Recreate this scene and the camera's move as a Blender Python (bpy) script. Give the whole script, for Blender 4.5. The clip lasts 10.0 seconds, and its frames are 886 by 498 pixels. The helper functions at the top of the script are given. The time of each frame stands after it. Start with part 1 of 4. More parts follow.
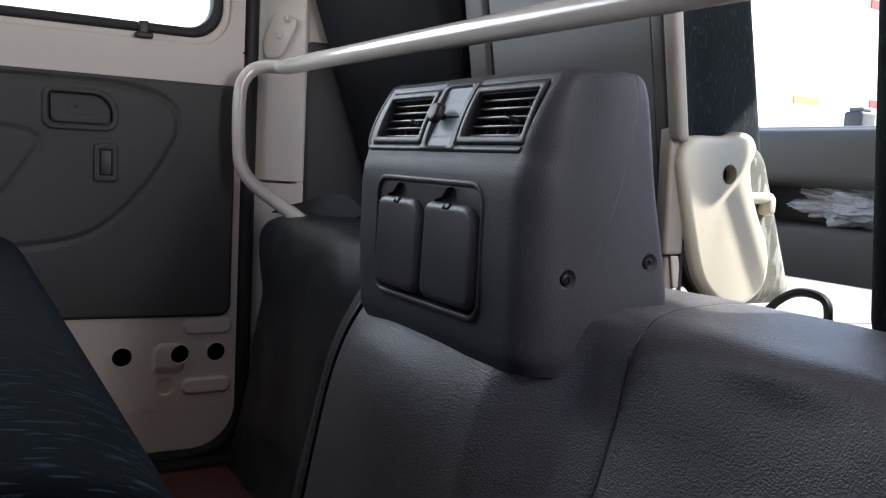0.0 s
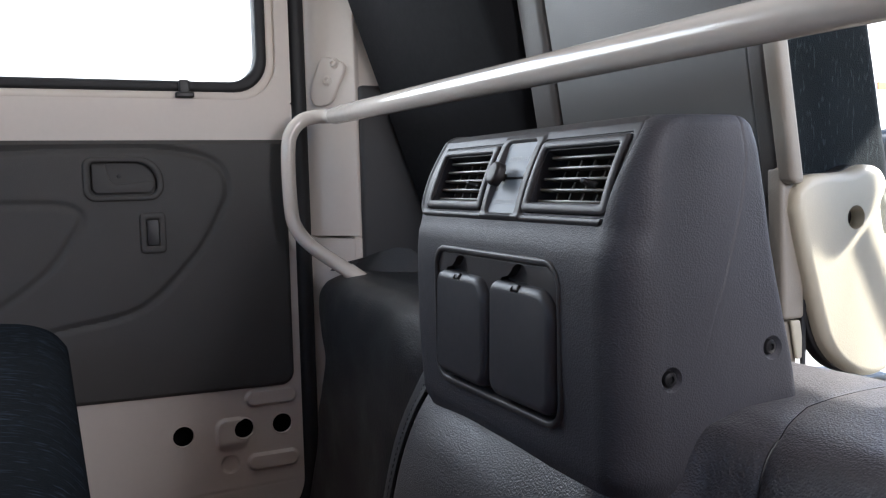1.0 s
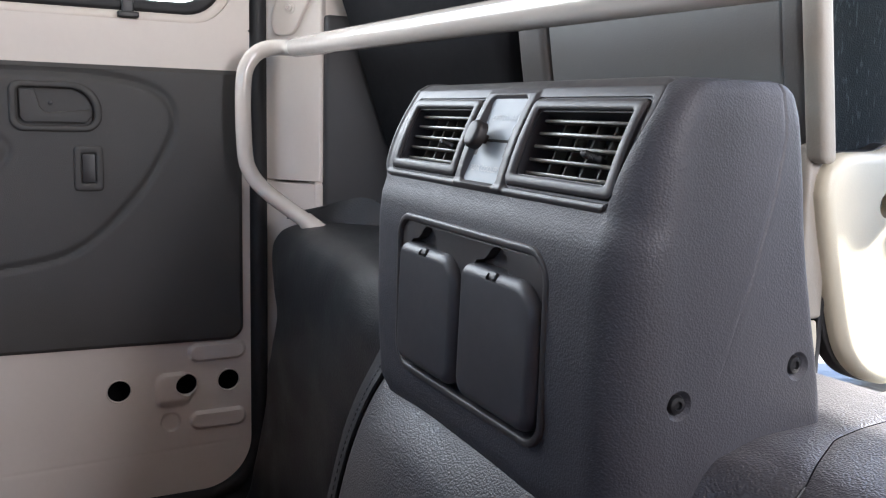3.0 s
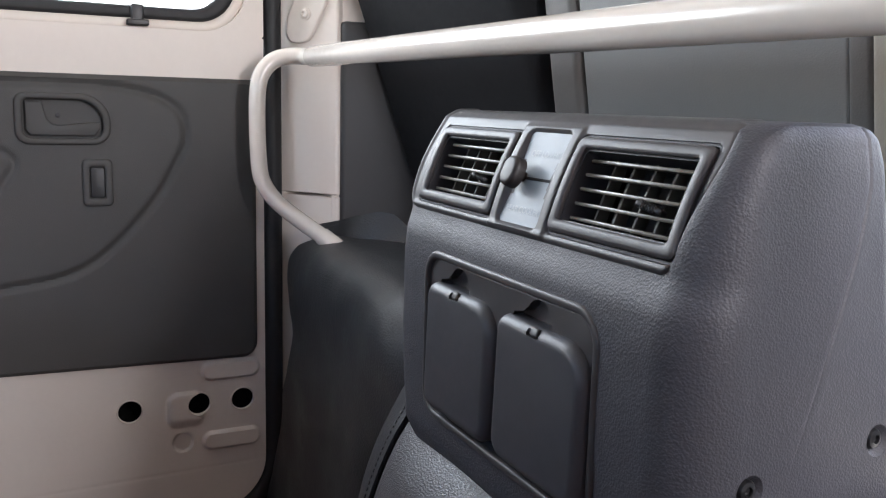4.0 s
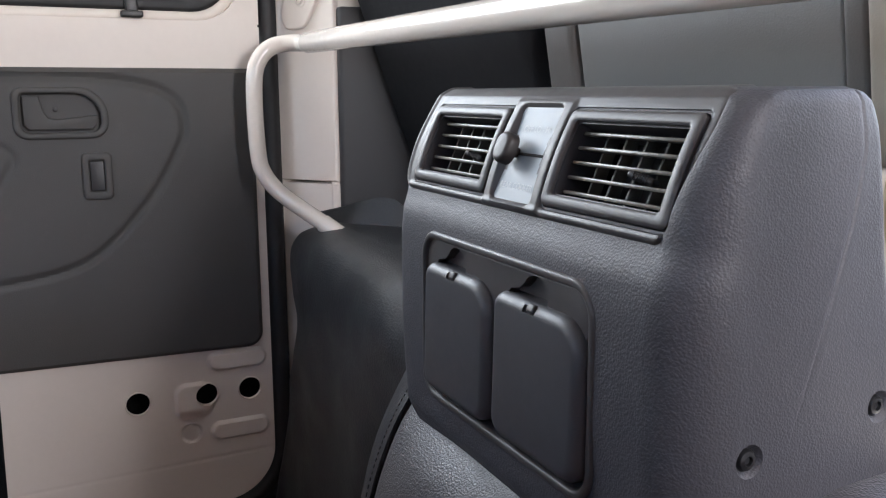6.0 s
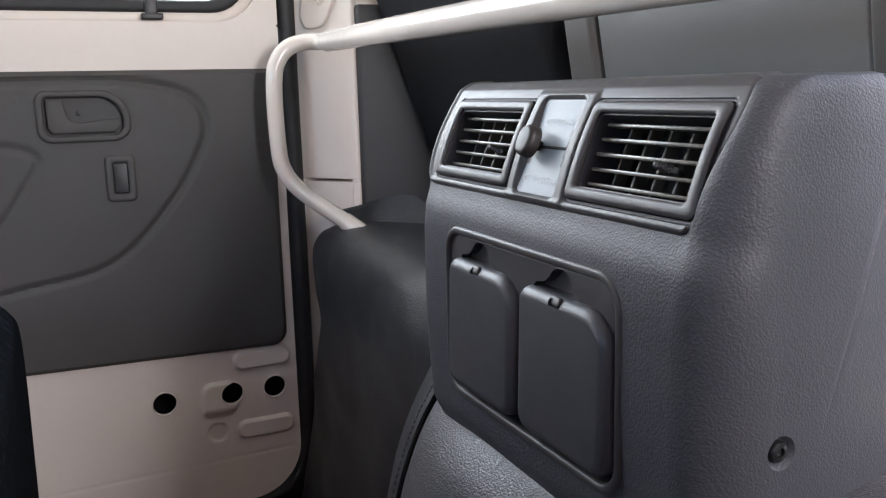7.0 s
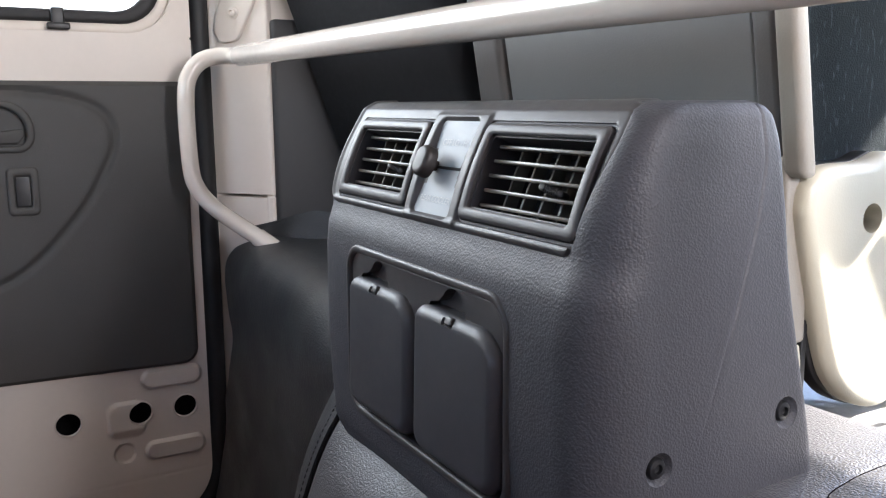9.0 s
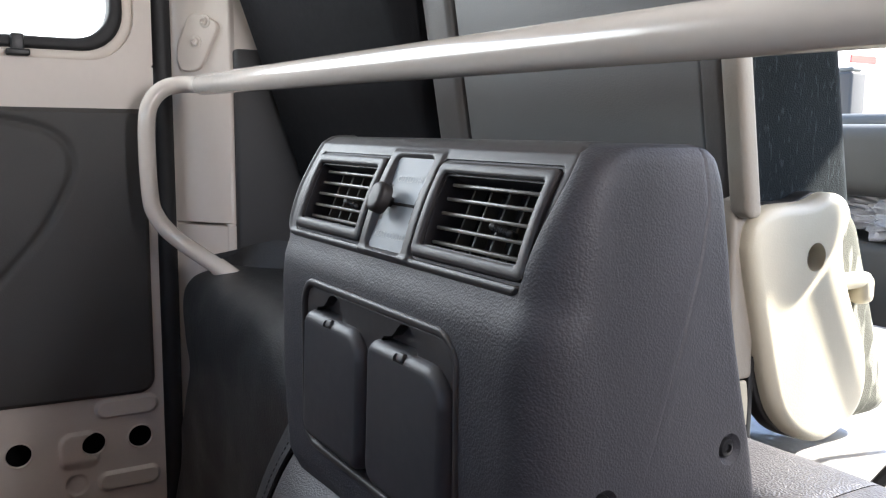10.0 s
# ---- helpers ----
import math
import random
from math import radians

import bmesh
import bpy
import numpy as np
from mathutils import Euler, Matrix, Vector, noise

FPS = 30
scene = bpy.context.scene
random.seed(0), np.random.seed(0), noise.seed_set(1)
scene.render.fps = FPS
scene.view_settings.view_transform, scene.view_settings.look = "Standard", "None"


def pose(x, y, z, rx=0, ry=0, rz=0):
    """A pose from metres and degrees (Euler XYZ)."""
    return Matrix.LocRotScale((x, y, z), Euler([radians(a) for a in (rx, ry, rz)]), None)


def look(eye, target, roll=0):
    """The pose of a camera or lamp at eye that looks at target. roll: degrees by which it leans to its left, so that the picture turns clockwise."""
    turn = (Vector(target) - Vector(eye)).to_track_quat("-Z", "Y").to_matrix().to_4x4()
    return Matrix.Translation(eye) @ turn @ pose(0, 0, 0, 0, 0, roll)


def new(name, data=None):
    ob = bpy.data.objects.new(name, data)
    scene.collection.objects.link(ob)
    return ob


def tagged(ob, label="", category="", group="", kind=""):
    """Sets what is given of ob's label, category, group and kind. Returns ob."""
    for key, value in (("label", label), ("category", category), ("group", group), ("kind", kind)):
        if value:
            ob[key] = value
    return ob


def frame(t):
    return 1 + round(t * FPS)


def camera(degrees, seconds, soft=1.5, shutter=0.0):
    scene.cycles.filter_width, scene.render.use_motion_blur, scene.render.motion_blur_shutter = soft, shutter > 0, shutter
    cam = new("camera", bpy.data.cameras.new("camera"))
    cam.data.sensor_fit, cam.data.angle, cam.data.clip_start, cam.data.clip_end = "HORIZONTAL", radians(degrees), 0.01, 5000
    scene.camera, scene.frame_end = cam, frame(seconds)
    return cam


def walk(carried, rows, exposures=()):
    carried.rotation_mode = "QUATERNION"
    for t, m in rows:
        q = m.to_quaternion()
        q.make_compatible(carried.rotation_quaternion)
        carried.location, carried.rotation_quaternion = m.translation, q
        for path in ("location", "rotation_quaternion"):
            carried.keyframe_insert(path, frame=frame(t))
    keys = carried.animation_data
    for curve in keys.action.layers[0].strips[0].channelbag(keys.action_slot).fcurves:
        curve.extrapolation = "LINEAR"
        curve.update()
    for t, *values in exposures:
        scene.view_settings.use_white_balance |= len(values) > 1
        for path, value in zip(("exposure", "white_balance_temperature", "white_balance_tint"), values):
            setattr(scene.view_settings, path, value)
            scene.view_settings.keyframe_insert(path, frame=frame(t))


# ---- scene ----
# The camera and its way
cam = camera(54.66, 10.0, soft=1.2)
PATH = [
    (0, (0.7091, -0.4059, 0.5329), (-0.1532, 0.0909, 0.4350), 2.94),
    (0.5, (0.6361, -0.3564, 0.5549), (-0.2508, 0.0927, 0.4457), 3.38),
    (1, (0.6043, -0.3395, 0.5757), (-0.3006, 0.0786, 0.4957), -1.41),
    (1.5, (0.5957, -0.3345, 0.5661), (-0.2940, 0.1119, 0.4705), 0.59),
    (2, (0.5930, -0.3319, 0.5637), (-0.2880, 0.1313, 0.4670), 0.84),
    (3.5, (0.4639, -0.2805, 0.6092), (-0.4167, 0.1610, 0.4369), 1.84),
    (4, (0.4545, -0.2814, 0.6167), (-0.4307, 0.1538, 0.4524), 1.51),
    (4.5, (0.4526, -0.2774, 0.6104), (-0.4290, 0.1591, 0.4312), 1.06),
    (5, (0.4543, -0.2736, 0.6099), (-0.4292, 0.1586, 0.4290), 0.18),
    (5.5, (0.4558, -0.2725, 0.6114), (-0.4278, 0.1598, 0.4317), 0.12),
    (7, (0.4538, -0.2742, 0.6099), (-0.4429, 0.1292, 0.4279), -1.45),
    (7.5, (0.4529, -0.2740, 0.6079), (-0.4442, 0.1271, 0.4227), -1.63),
    (8, (0.4571, -0.2709, 0.6128), (-0.4391, 0.1344, 0.4324), -1.87),
    (8.5, (0.4574, -0.2661, 0.6100), (-0.4256, 0.1672, 0.4296), -1.29),
    (9, (0.4632, -0.2571, 0.6121), (-0.3993, 0.2212, 0.4464), -0.35),
    (9.5, (0.4608, -0.2558, 0.6085), (-0.3896, 0.2418, 0.4378), 0.84),
    (10, (0.4705, -0.2530, 0.6182), (-0.3760, 0.2619, 0.4834), 0.54),
]
walk(cam, [(t, look(eye, target, roll)) for t, eye, target, roll in PATH], [(0, 1.90, 6080, 12), (0.5, 2.55, 6080, 12), (1.0, 2.2, 6100, 12), (2.0, 2.36, 6050, 12.5), (3.5, 3.0, 6250, 12), (5.5, 3.05, 6270, 12), (8.5, 3.05, 6290, 11.5), (9.5, 2.95, 6300, 11.5), (10, 2.54, 6320, 11)])

# Daylight: sky, and one sun from ahead that comes in through the windscreen
SUN_DIR = Vector((0.27, 0.69, 0.67)).normalized()
world = bpy.data.worlds.new("sky")
scene.world = world
world.use_nodes = True
wn = world.node_tree.nodes
sky = wn.new("ShaderNodeTexSky")
sky.sky_type = "NISHITA"
sky.sun_disc = False
sky.sun_elevation = math.asin(SUN_DIR.z)
sky.sun_rotation = math.atan2(SUN_DIR.x, SUN_DIR.y)
world.node_tree.links.new(sky.outputs[0], wn["Background"].inputs[0])
wn["Background"].inputs[1].default_value = 0.15
sun = new("sun", bpy.data.lights.new("sun", "SUN"))
sun.data.energy = 5.0
sun.data.angle = radians(0.6)
sun.data.color = (1.0, 0.95, 0.86)
sun.matrix_world = look(SUN_DIR * 5, (0, 0, 0))
# the bright yard's light in the sliding door's window
glow = new("window_daylight", bpy.data.lights.new("window_daylight", "AREA"))
glow.data.shape, glow.data.size, glow.data.size_y = "RECTANGLE", 0.80, 0.38
glow.data.energy = 1.6
glow.data.color = (0.93, 0.97, 1.0)
glow.matrix_world = look((-0.790, -0.442, 0.934), (0.0, -0.442, 0.934))
# added fill lamp at the unseen right side, brightens the console's flank
fill_r = new("side_fill", bpy.data.lights.new("side_fill", "AREA"))
fill_r.data.shape, fill_r.data.size, fill_r.data.size_y = "RECTANGLE", 0.15, 0.34
fill_r.data.energy = 1.9
fill_r.data.color = (1.0, 0.955, 0.955)
fill_r.matrix_world = look((0.845, 0.135, 0.855), (0.0, 0.135, 0.855))


# ---- materials ----
def mat(name, base, rough=0.5, metal=0.0, spec=0.5, vary=0.12, vary_scale=6.0, grain=0.0, grain_scale=500.0, leather=0.0, leather_scale=300.0, coat=0.0, bumpdist=0.0006, stretch=(1, 1, 1), dust=0.0):
    m = bpy.data.materials.new(name)
    m.use_nodes = True
    nt = m.node_tree
    n, l = nt.nodes, nt.links
    b = n["Principled BSDF"]
    b.inputs["Roughness"].default_value = rough
    b.inputs["Metallic"].default_value = metal
    b.inputs["Specular IOR Level"].default_value = spec
    b.inputs["Coat Weight"].default_value = coat
    b.inputs["Coat Roughness"].default_value = 0.08
    co = n.new("ShaderNodeTexCoord")
    mp = n.new("ShaderNodeMapping")
    mp.inputs["Scale"].default_value = stretch
    l.new(co.outputs["Object"], mp.inputs[0])
    # broad and fine variation of the colour
    n1 = n.new("ShaderNodeTexNoise")
    n1.inputs["Scale"].default_value = vary_scale
    n1.inputs["Detail"].default_value = 4
    l.new(mp.outputs[0], n1.inputs["Vector"])
    n2 = n.new("ShaderNodeTexNoise")
    n2.inputs["Scale"].default_value = vary_scale * 22
    n2.inputs["Detail"].default_value = 3
    l.new(mp.outputs[0], n2.inputs["Vector"])
    add = n.new("ShaderNodeMath")
    add.operation = "MULTIPLY_ADD"
    l.new(n2.outputs["Fac"], add.inputs[0])
    add.inputs[1].default_value = 0.45
    l.new(n1.outputs["Fac"], add.inputs[2])
    rng = n.new("ShaderNodeMapRange")
    rng.inputs["From Min"].default_value = 0.45
    rng.inputs["From Max"].default_value = 1.0
    rng.inputs["To Min"].default_value = 1 - vary
    rng.inputs["To Max"].default_value = 1 + vary
    l.new(add.outputs[0], rng.inputs["Value"])
    mul = n.new("ShaderNodeVectorMath")
    mul.operation = "SCALE"
    mul.inputs[0].default_value = base
    l.new(rng.outputs[0], mul.inputs["Scale"])
    col = mul.outputs[0]
    if dust > 0:
        n3 = n.new("ShaderNodeTexNoise")
        n3.inputs["Scale"].default_value = 28
        n3.inputs["Detail"].default_value = 8
        n3.inputs["Roughness"].default_value = 0.75
        l.new(mp.outputs[0], n3.inputs["Vector"])
        r3 = n.new("ShaderNodeMapRange")
        r3.inputs["From Min"].default_value = 0.55
        r3.inputs["From Max"].default_value = 0.8
        r3.inputs["To Max"].default_value = dust
        l.new(n3.outputs["Fac"], r3.inputs["Value"])
        mx = n.new("ShaderNodeMix")
        mx.data_type = "RGBA"
        l.new(r3.outputs[0], mx.inputs["Factor"])
        l.new(col, mx.inputs["A"])
        mx.inputs["B"].default_value = (0.32, 0.29, 0.25, 1)
        col = mx.outputs["Result"]
    l.new(col, b.inputs["Base Color"])
    r2 = n.new("ShaderNodeMapRange")
    r2.inputs["From Min"].default_value = 0.3
    r2.inputs["From Max"].default_value = 0.7
    r2.inputs["To Min"].default_value = rough * 0.93
    r2.inputs["To Max"].default_value = min(1, rough * 1.07)
    l.new(n2.outputs["Fac"], r2.inputs["Value"])
    l.new(r2.outputs[0], b.inputs["Roughness"])
    normal = None
    if grain > 0:
        g = n.new("ShaderNodeTexNoise")
        g.inputs["Scale"].default_value = grain_scale
        g.inputs["Detail"].default_value = 2
        l.new(mp.outputs[0], g.inputs["Vector"])
        bp = n.new("ShaderNodeBump")
        bp.inputs["Strength"].default_value = grain
        bp.inputs["Distance"].default_value = bumpdist
        l.new(g.outputs["Fac"], bp.inputs["Height"])
        normal = bp.outputs[0]
    if leather > 0:
        w = n.new("ShaderNodeTexNoise")
        w.inputs["Scale"].default_value = leather_scale * 0.5
        w.inputs["Detail"].default_value = 2
        l.new(mp.outputs[0], w.inputs["Vector"])
        off = n.new("ShaderNodeVectorMath")
        off.operation = "MULTIPLY_ADD"
        l.new(w.outputs["Color"], off.inputs[0])
        off.inputs[1].default_value = (1.3 / leather_scale,) * 3
        l.new(mp.outputs[0], off.inputs[2])
        v = n.new("ShaderNodeTexVoronoi")
        v.feature = "SMOOTH_F1"
        v.inputs["Smoothness"].default_value = 0.25
        v.inputs["Scale"].default_value = leather_scale
        l.new(off.outputs[0], v.inputs["Vector"])
        rv = n.new("ShaderNodeMapRange")
        rv.inputs["From Min"].default_value = 0.15
        rv.inputs["From Max"].default_value = 0.75
        rv.inputs["To Min"].default_value = 1.0
        rv.inputs["To Max"].default_value = 0.0
        l.new(v.outputs["Distance"], rv.inputs["Value"])
        bp2 = n.new("ShaderNodeBump")
        bp2.inputs["Strength"].default_value = leather
        bp2.inputs["Distance"].default_value = bumpdist
        l.new(rv.outputs[0], bp2.inputs["Height"])
        if normal:
            l.new(normal, bp2.inputs["Normal"])
        normal = bp2.outputs[0]
    if normal:
        l.new(normal, b.inputs["Normal"])
    return m


def fabric(name, base, fleck, scale=160.0, amount=0.62, weave=(1.0, 1.0, 0.28), spec=0.15):
    """Woven cloth with short upright flecks."""
    m = mat(name, base, rough=0.95, spec=spec, vary=0.25, vary_scale=14, grain=0.7, grain_scale=900, bumpdist=0.0008)
    n, l = m.node_tree.nodes, m.node_tree.links
    b = n["Principled BSDF"]
    src = b.inputs["Base Color"].links[0].from_socket
    co = n.new("ShaderNodeTexCoord")
    mp = n.new("ShaderNodeMapping")
    mp.inputs["Scale"].default_value = weave
    l.new(co.outputs["Object"], mp.inputs[0])
    t = n.new("ShaderNodeTexNoise")
    t.inputs["Scale"].default_value = scale
    t.inputs["Detail"].default_value = 1.5
    l.new(mp.outputs[0], t.inputs["Vector"])
    r = n.new("ShaderNodeMapRange")
    r.inputs["From Min"].default_value = amount
    r.inputs["From Max"].default_value = amount + 0.08
    r.inputs["To Max"].default_value = 0.8
    l.new(t.outputs["Fac"], r.inputs["Value"])
    mx = n.new("ShaderNodeMix")
    mx.data_type = "RGBA"
    l.new(r.outputs[0], mx.inputs["Factor"])
    l.new(src, mx.inputs["A"])
    mx.inputs["B"].default_value = (*fleck, 1)
    l.new(mx.outputs["Result"], b.inputs["Base Color"])
    return m


def glass(name, tint=(0.95, 0.97, 0.96)):
    m = bpy.data.materials.new(name)
    m.use_nodes = True
    n, l = m.node_tree.nodes, m.node_tree.links
    n.remove(n["Principled BSDF"])
    tr = n.new("ShaderNodeBsdfTransparent")
    tr.inputs[0].default_value = (*tint, 1)
    gl = n.new("ShaderNodeBsdfGlossy")
    gl.inputs["Roughness"].default_value = 0.02
    fr = n.new("ShaderNodeFresnel")
    fr.inputs[0].default_value = 1.45
    mx = n.new("ShaderNodeMixShader")
    l.new(fr.outputs[0], mx.inputs[0])
    l.new(tr.outputs[0], mx.inputs[1])
    l.new(gl.outputs[0], mx.inputs[2])
    l.new(mx.outputs[0], n["Material Output"].inputs[0])
    return m


M_PAINT = mat("cream_paint", (0.66, 0.60, 0.54), rough=0.50, spec=0.40, vary=0.03, coat=0.0, grain=0.05, grain_scale=220)
M_TRIM = mat("door_trim_plastic", (0.058, 0.056, 0.053), rough=0.62, spec=0.4, vary=0.10, grain=0.5, grain_scale=800, dust=0.04)
# colour of the unseen walls, warmed to tint the light they throw back
M_BOUNCE_WALL = mat("warm_bounce_wall", (0.38, 0.265, 0.225), rough=0.7, vary=0.08, grain=0.3, grain_scale=500)
M_RUBBER = mat("black_rubber", (0.012, 0.012, 0.013), rough=0.6, vary=0.15)
# near-black that puts the shade of openings into the colour
M_CAVITY_SHADE = mat("cavity_shade", (0.004, 0.004, 0.004), rough=0.9)
M_CONSOLE = mat("console_grained_plastic", (0.0325, 0.0325, 0.038), rough=0.57, spec=0.42, vary=0.05, leather=0.38, leather_scale=740, grain=0.05, grain_scale=1500, bumpdist=0.0004)
M_CONSOLE_S = mat("console_smooth_plastic", (0.036, 0.033, 0.033), rough=0.46, spec=0.42, vary=0.05, grain=0.12, grain_scale=1800, bumpdist=0.0003)
M_FLAP = mat("flap_plastic", (0.029, 0.029, 0.033), rough=0.46, vary=0.06, grain=0.25, grain_scale=1700, bumpdist=0.0003)
M_LOUVRE = mat("louvre_plastic", (0.110, 0.100, 0.082), rough=0.30, vary=0.05)
M_BLACKP = mat("black_plastic", (0.014, 0.014, 0.015), rough=0.45, vary=0.1)
M_PLATE = mat("control_plate", (0.168, 0.195, 0.218), rough=0.42, metal=0.0, spec=0.25, vary=0.05, grain=0.05, grain_scale=2000)
M_KNOB = mat("knob_plastic", (0.014, 0.011, 0.010), rough=0.48, spec=0.35, vary=0.05)
M_MARK = mat("plate_print", (0.245, 0.27, 0.295), rough=0.42)
M_VINYL = mat("black_vinyl", (0.030, 0.029, 0.034), rough=0.43, spec=0.75, vary=0.10, leather=0.52, leather_scale=680, grain=0.06, grain_scale=1300, bumpdist=0.0006)
vb = M_VINYL.node_tree.nodes["Principled BSDF"]
vb.inputs["Sheen Weight"].default_value = 0.07
vb.inputs["Sheen Roughness"].default_value = 0.45
vb.inputs["Sheen Tint"].default_value = (1.0, 0.93, 0.82, 1)
M_VINYL_D = mat("dull_black_vinyl", (0.017, 0.018, 0.020), rough=0.42, spec=0.45, vary=0.15, leather=0.35, leather_scale=420, bumpdist=0.0006)
M_HEM = mat("hem_vinyl", (0.013, 0.013, 0.015), rough=0.5, spec=0.45, vary=0.15, leather=0.3, leather_scale=420, bumpdist=0.0005)
M_RAIL = mat("rail_paint", (0.634, 0.581, 0.518), rough=0.20, spec=0.6, vary=0.04, coat=0.5, grain=0.04, grain_scale=150)
M_SCREW = mat("black_screw", (0.010, 0.010, 0.011), rough=0.34, metal=0.2)
M_STEEL = mat("zinc_steel", (0.55, 0.54, 0.52), rough=0.35, metal=1.0)
M_GREY_TRIM = mat("dark_grey_trim", (0.034, 0.034, 0.035), rough=0.6, vary=0.08, grain=0.3, grain_scale=900)
M_BOARD = mat("grey_back_board", (0.110, 0.112, 0.108), rough=0.5, vary=0.06, grain=0.3, grain_scale=700)
M_BOARD_RIB = mat("grey_vinyl_edge", (0.072, 0.067, 0.063), rough=0.5, vary=0.06, grain=0.3, grain_scale=700)
M_BOARD_EDGE = mat("beige_vinyl_edge", (0.24, 0.215, 0.18), rough=0.5, vary=0.06, grain=0.3, grain_scale=700)
M_COVER = mat("cream_plastic", (0.47, 0.43, 0.33), rough=0.42, vary=0.04, grain=0.2, grain_scale=900)
M_CLOTH = fabric("black_seat_cloth", (0.013, 0.017, 0.019), (0.034, 0.043, 0.046), scale=330, amount=0.60)
M_CLOTH_B = fabric("blue_black_cloth", (0.0030, 0.0042, 0.006), (0.020, 0.030, 0.045), scale=330, amount=0.60, weave=(1.0, 0.16, 0.22), spec=0.03)
M_CLOTH_G = fabric("grey_flecked_cloth", (0.12, 0.12, 0.10), (0.30, 0.30, 0.26), scale=110, amount=0.5)
M_WRAP = mat("film_wrapped_cloth", (0.42, 0.41, 0.385), rough=0.25, vary=0.12, vary_scale=14, grain=0.6, grain_scale=60, bumpdist=0.003)
M_CLOTH_PLAIN = mat("plain_black_cloth", (0.010, 0.010, 0.011), rough=0.95, spec=0.15, vary=0.2, grain=0.5, grain_scale=900)
M_DASH = mat("dash_plastic", (0.10, 0.105, 0.10), rough=0.55, vary=0.06, grain=0.3, grain_scale=700)
M_BAG = mat("clear_wrap", (0.55, 0.57, 0.60), rough=0.12, spec=0.8, vary=0.25, vary_scale=30)
M_GLASS = glass("window_glass")
M_FLOOR = mat("floor_vinyl", (0.085, 0.026, 0.024), rough=0.6, vary=0.2, leather=0.3, leather_scale=300, dust=0.1)
# red-brown chosen for the warm light it bounces, not a known floor colour
M_BOUNCE_FLOOR = mat("red_bounce_floor", (0.46, 0.13, 0.10), rough=0.7, vary=0.15, grain=0.3, grain_scale=400)
M_ROOF = mat("headlining", (0.50, 0.48, 0.45), rough=0.9, vary=0.06, grain=0.4, grain_scale=900)
M_GROUND = mat("pale_concrete", (0.36, 0.35, 0.33), rough=0.9, vary=0.2, vary_scale=1.2, grain=0.4, grain_scale=120)
M_WALL = mat("white_wall", (0.78, 0.77, 0.74), rough=0.8, vary=0.05, vary_scale=1)
M_ORANGE = mat("orange_paint", (0.62, 0.22, 0.08), rough=0.6)
M_RED = mat("red_paint", (0.6, 0.05, 0.04), rough=0.6)


# ---- building helpers ----
def thing(name, loc, label, category, group="", kind=""):
    e = new(name)
    e.empty_display_size = 0.05
    e.location = loc
    return tagged(e, label, category, group, kind)


def mesh_of(name, bm, material, smooth=True):
    bmesh.ops.recalc_face_normals(bm, faces=bm.faces[:])
    if all(e.is_manifold for e in bm.edges) and bm.calc_volume(signed=True) < 0:
        bmesh.ops.reverse_faces(bm, faces=bm.faces[:])
    me = bpy.data.meshes.new(name)
    bm.to_mesh(me)
    bm.free()
    me.materials.append(material)
    if smooth:
        me.polygons.foreach_set("use_smooth", [True] * len(me.polygons))
        me.set_sharp_from_angle(angle=radians(38))
    return me


def part(name, bm, material, parent=None, label="", smooth=True):
    ob = new(name, mesh_of(name, bm, material, smooth))
    if parent:
        ob.parent = parent
        if parent.type == "EMPTY":
            ob.matrix_parent_inverse = Matrix.Translation(-parent.location)
    if label:
        ob["label"] = label
    return ob


def solo(name, bm, material, label, category, group="", kind="", smooth=True):
    return tagged(part(name, bm, material, None, "", smooth), label, category, group, kind)


def box(lo, hi, bevel=0.0, seg=3, bm=None, m=None):
    own = bmesh.new()
    r = bmesh.ops.create_cube(own, size=1.0)
    lo, hi = Vector(lo), Vector(hi)
    for v in own.verts:
        v.co = Vector([lo[i] + (v.co[i] + 0.5) * (hi[i] - lo[i]) for i in range(3)])
    if bevel > 0:
        bmesh.ops.bevel(own, geom=own.edges[:], offset=bevel, segments=seg, profile=0.5, affect="EDGES")
    if m is not None:
        own.transform(m)
    if bm is None:
        return own
    merge(bm, own)
    return bm


def merge(bm, other):
    me = bpy.data.meshes.new("join")
    other.to_mesh(me)
    other.free()
    bm.from_mesh(me)
    bpy.data.meshes.remove(me)
    return bm


def rrect(w, h, r, n=6):
    """Outline of a rounded rectangle about the origin, counter-clockwise."""
    out = []
    for cx, cy, a in ((w / 2 - r, h / 2 - r, 0), (-w / 2 + r, h / 2 - r, 90), (-w / 2 + r, -h / 2 + r, 180), (w / 2 - r, -h / 2 + r, 270)):
        for i in range(n + 1):
            t = radians(a + 90 * i / n)
            out.append((cx + r * math.cos(t), cy + r * math.sin(t)))
    return out


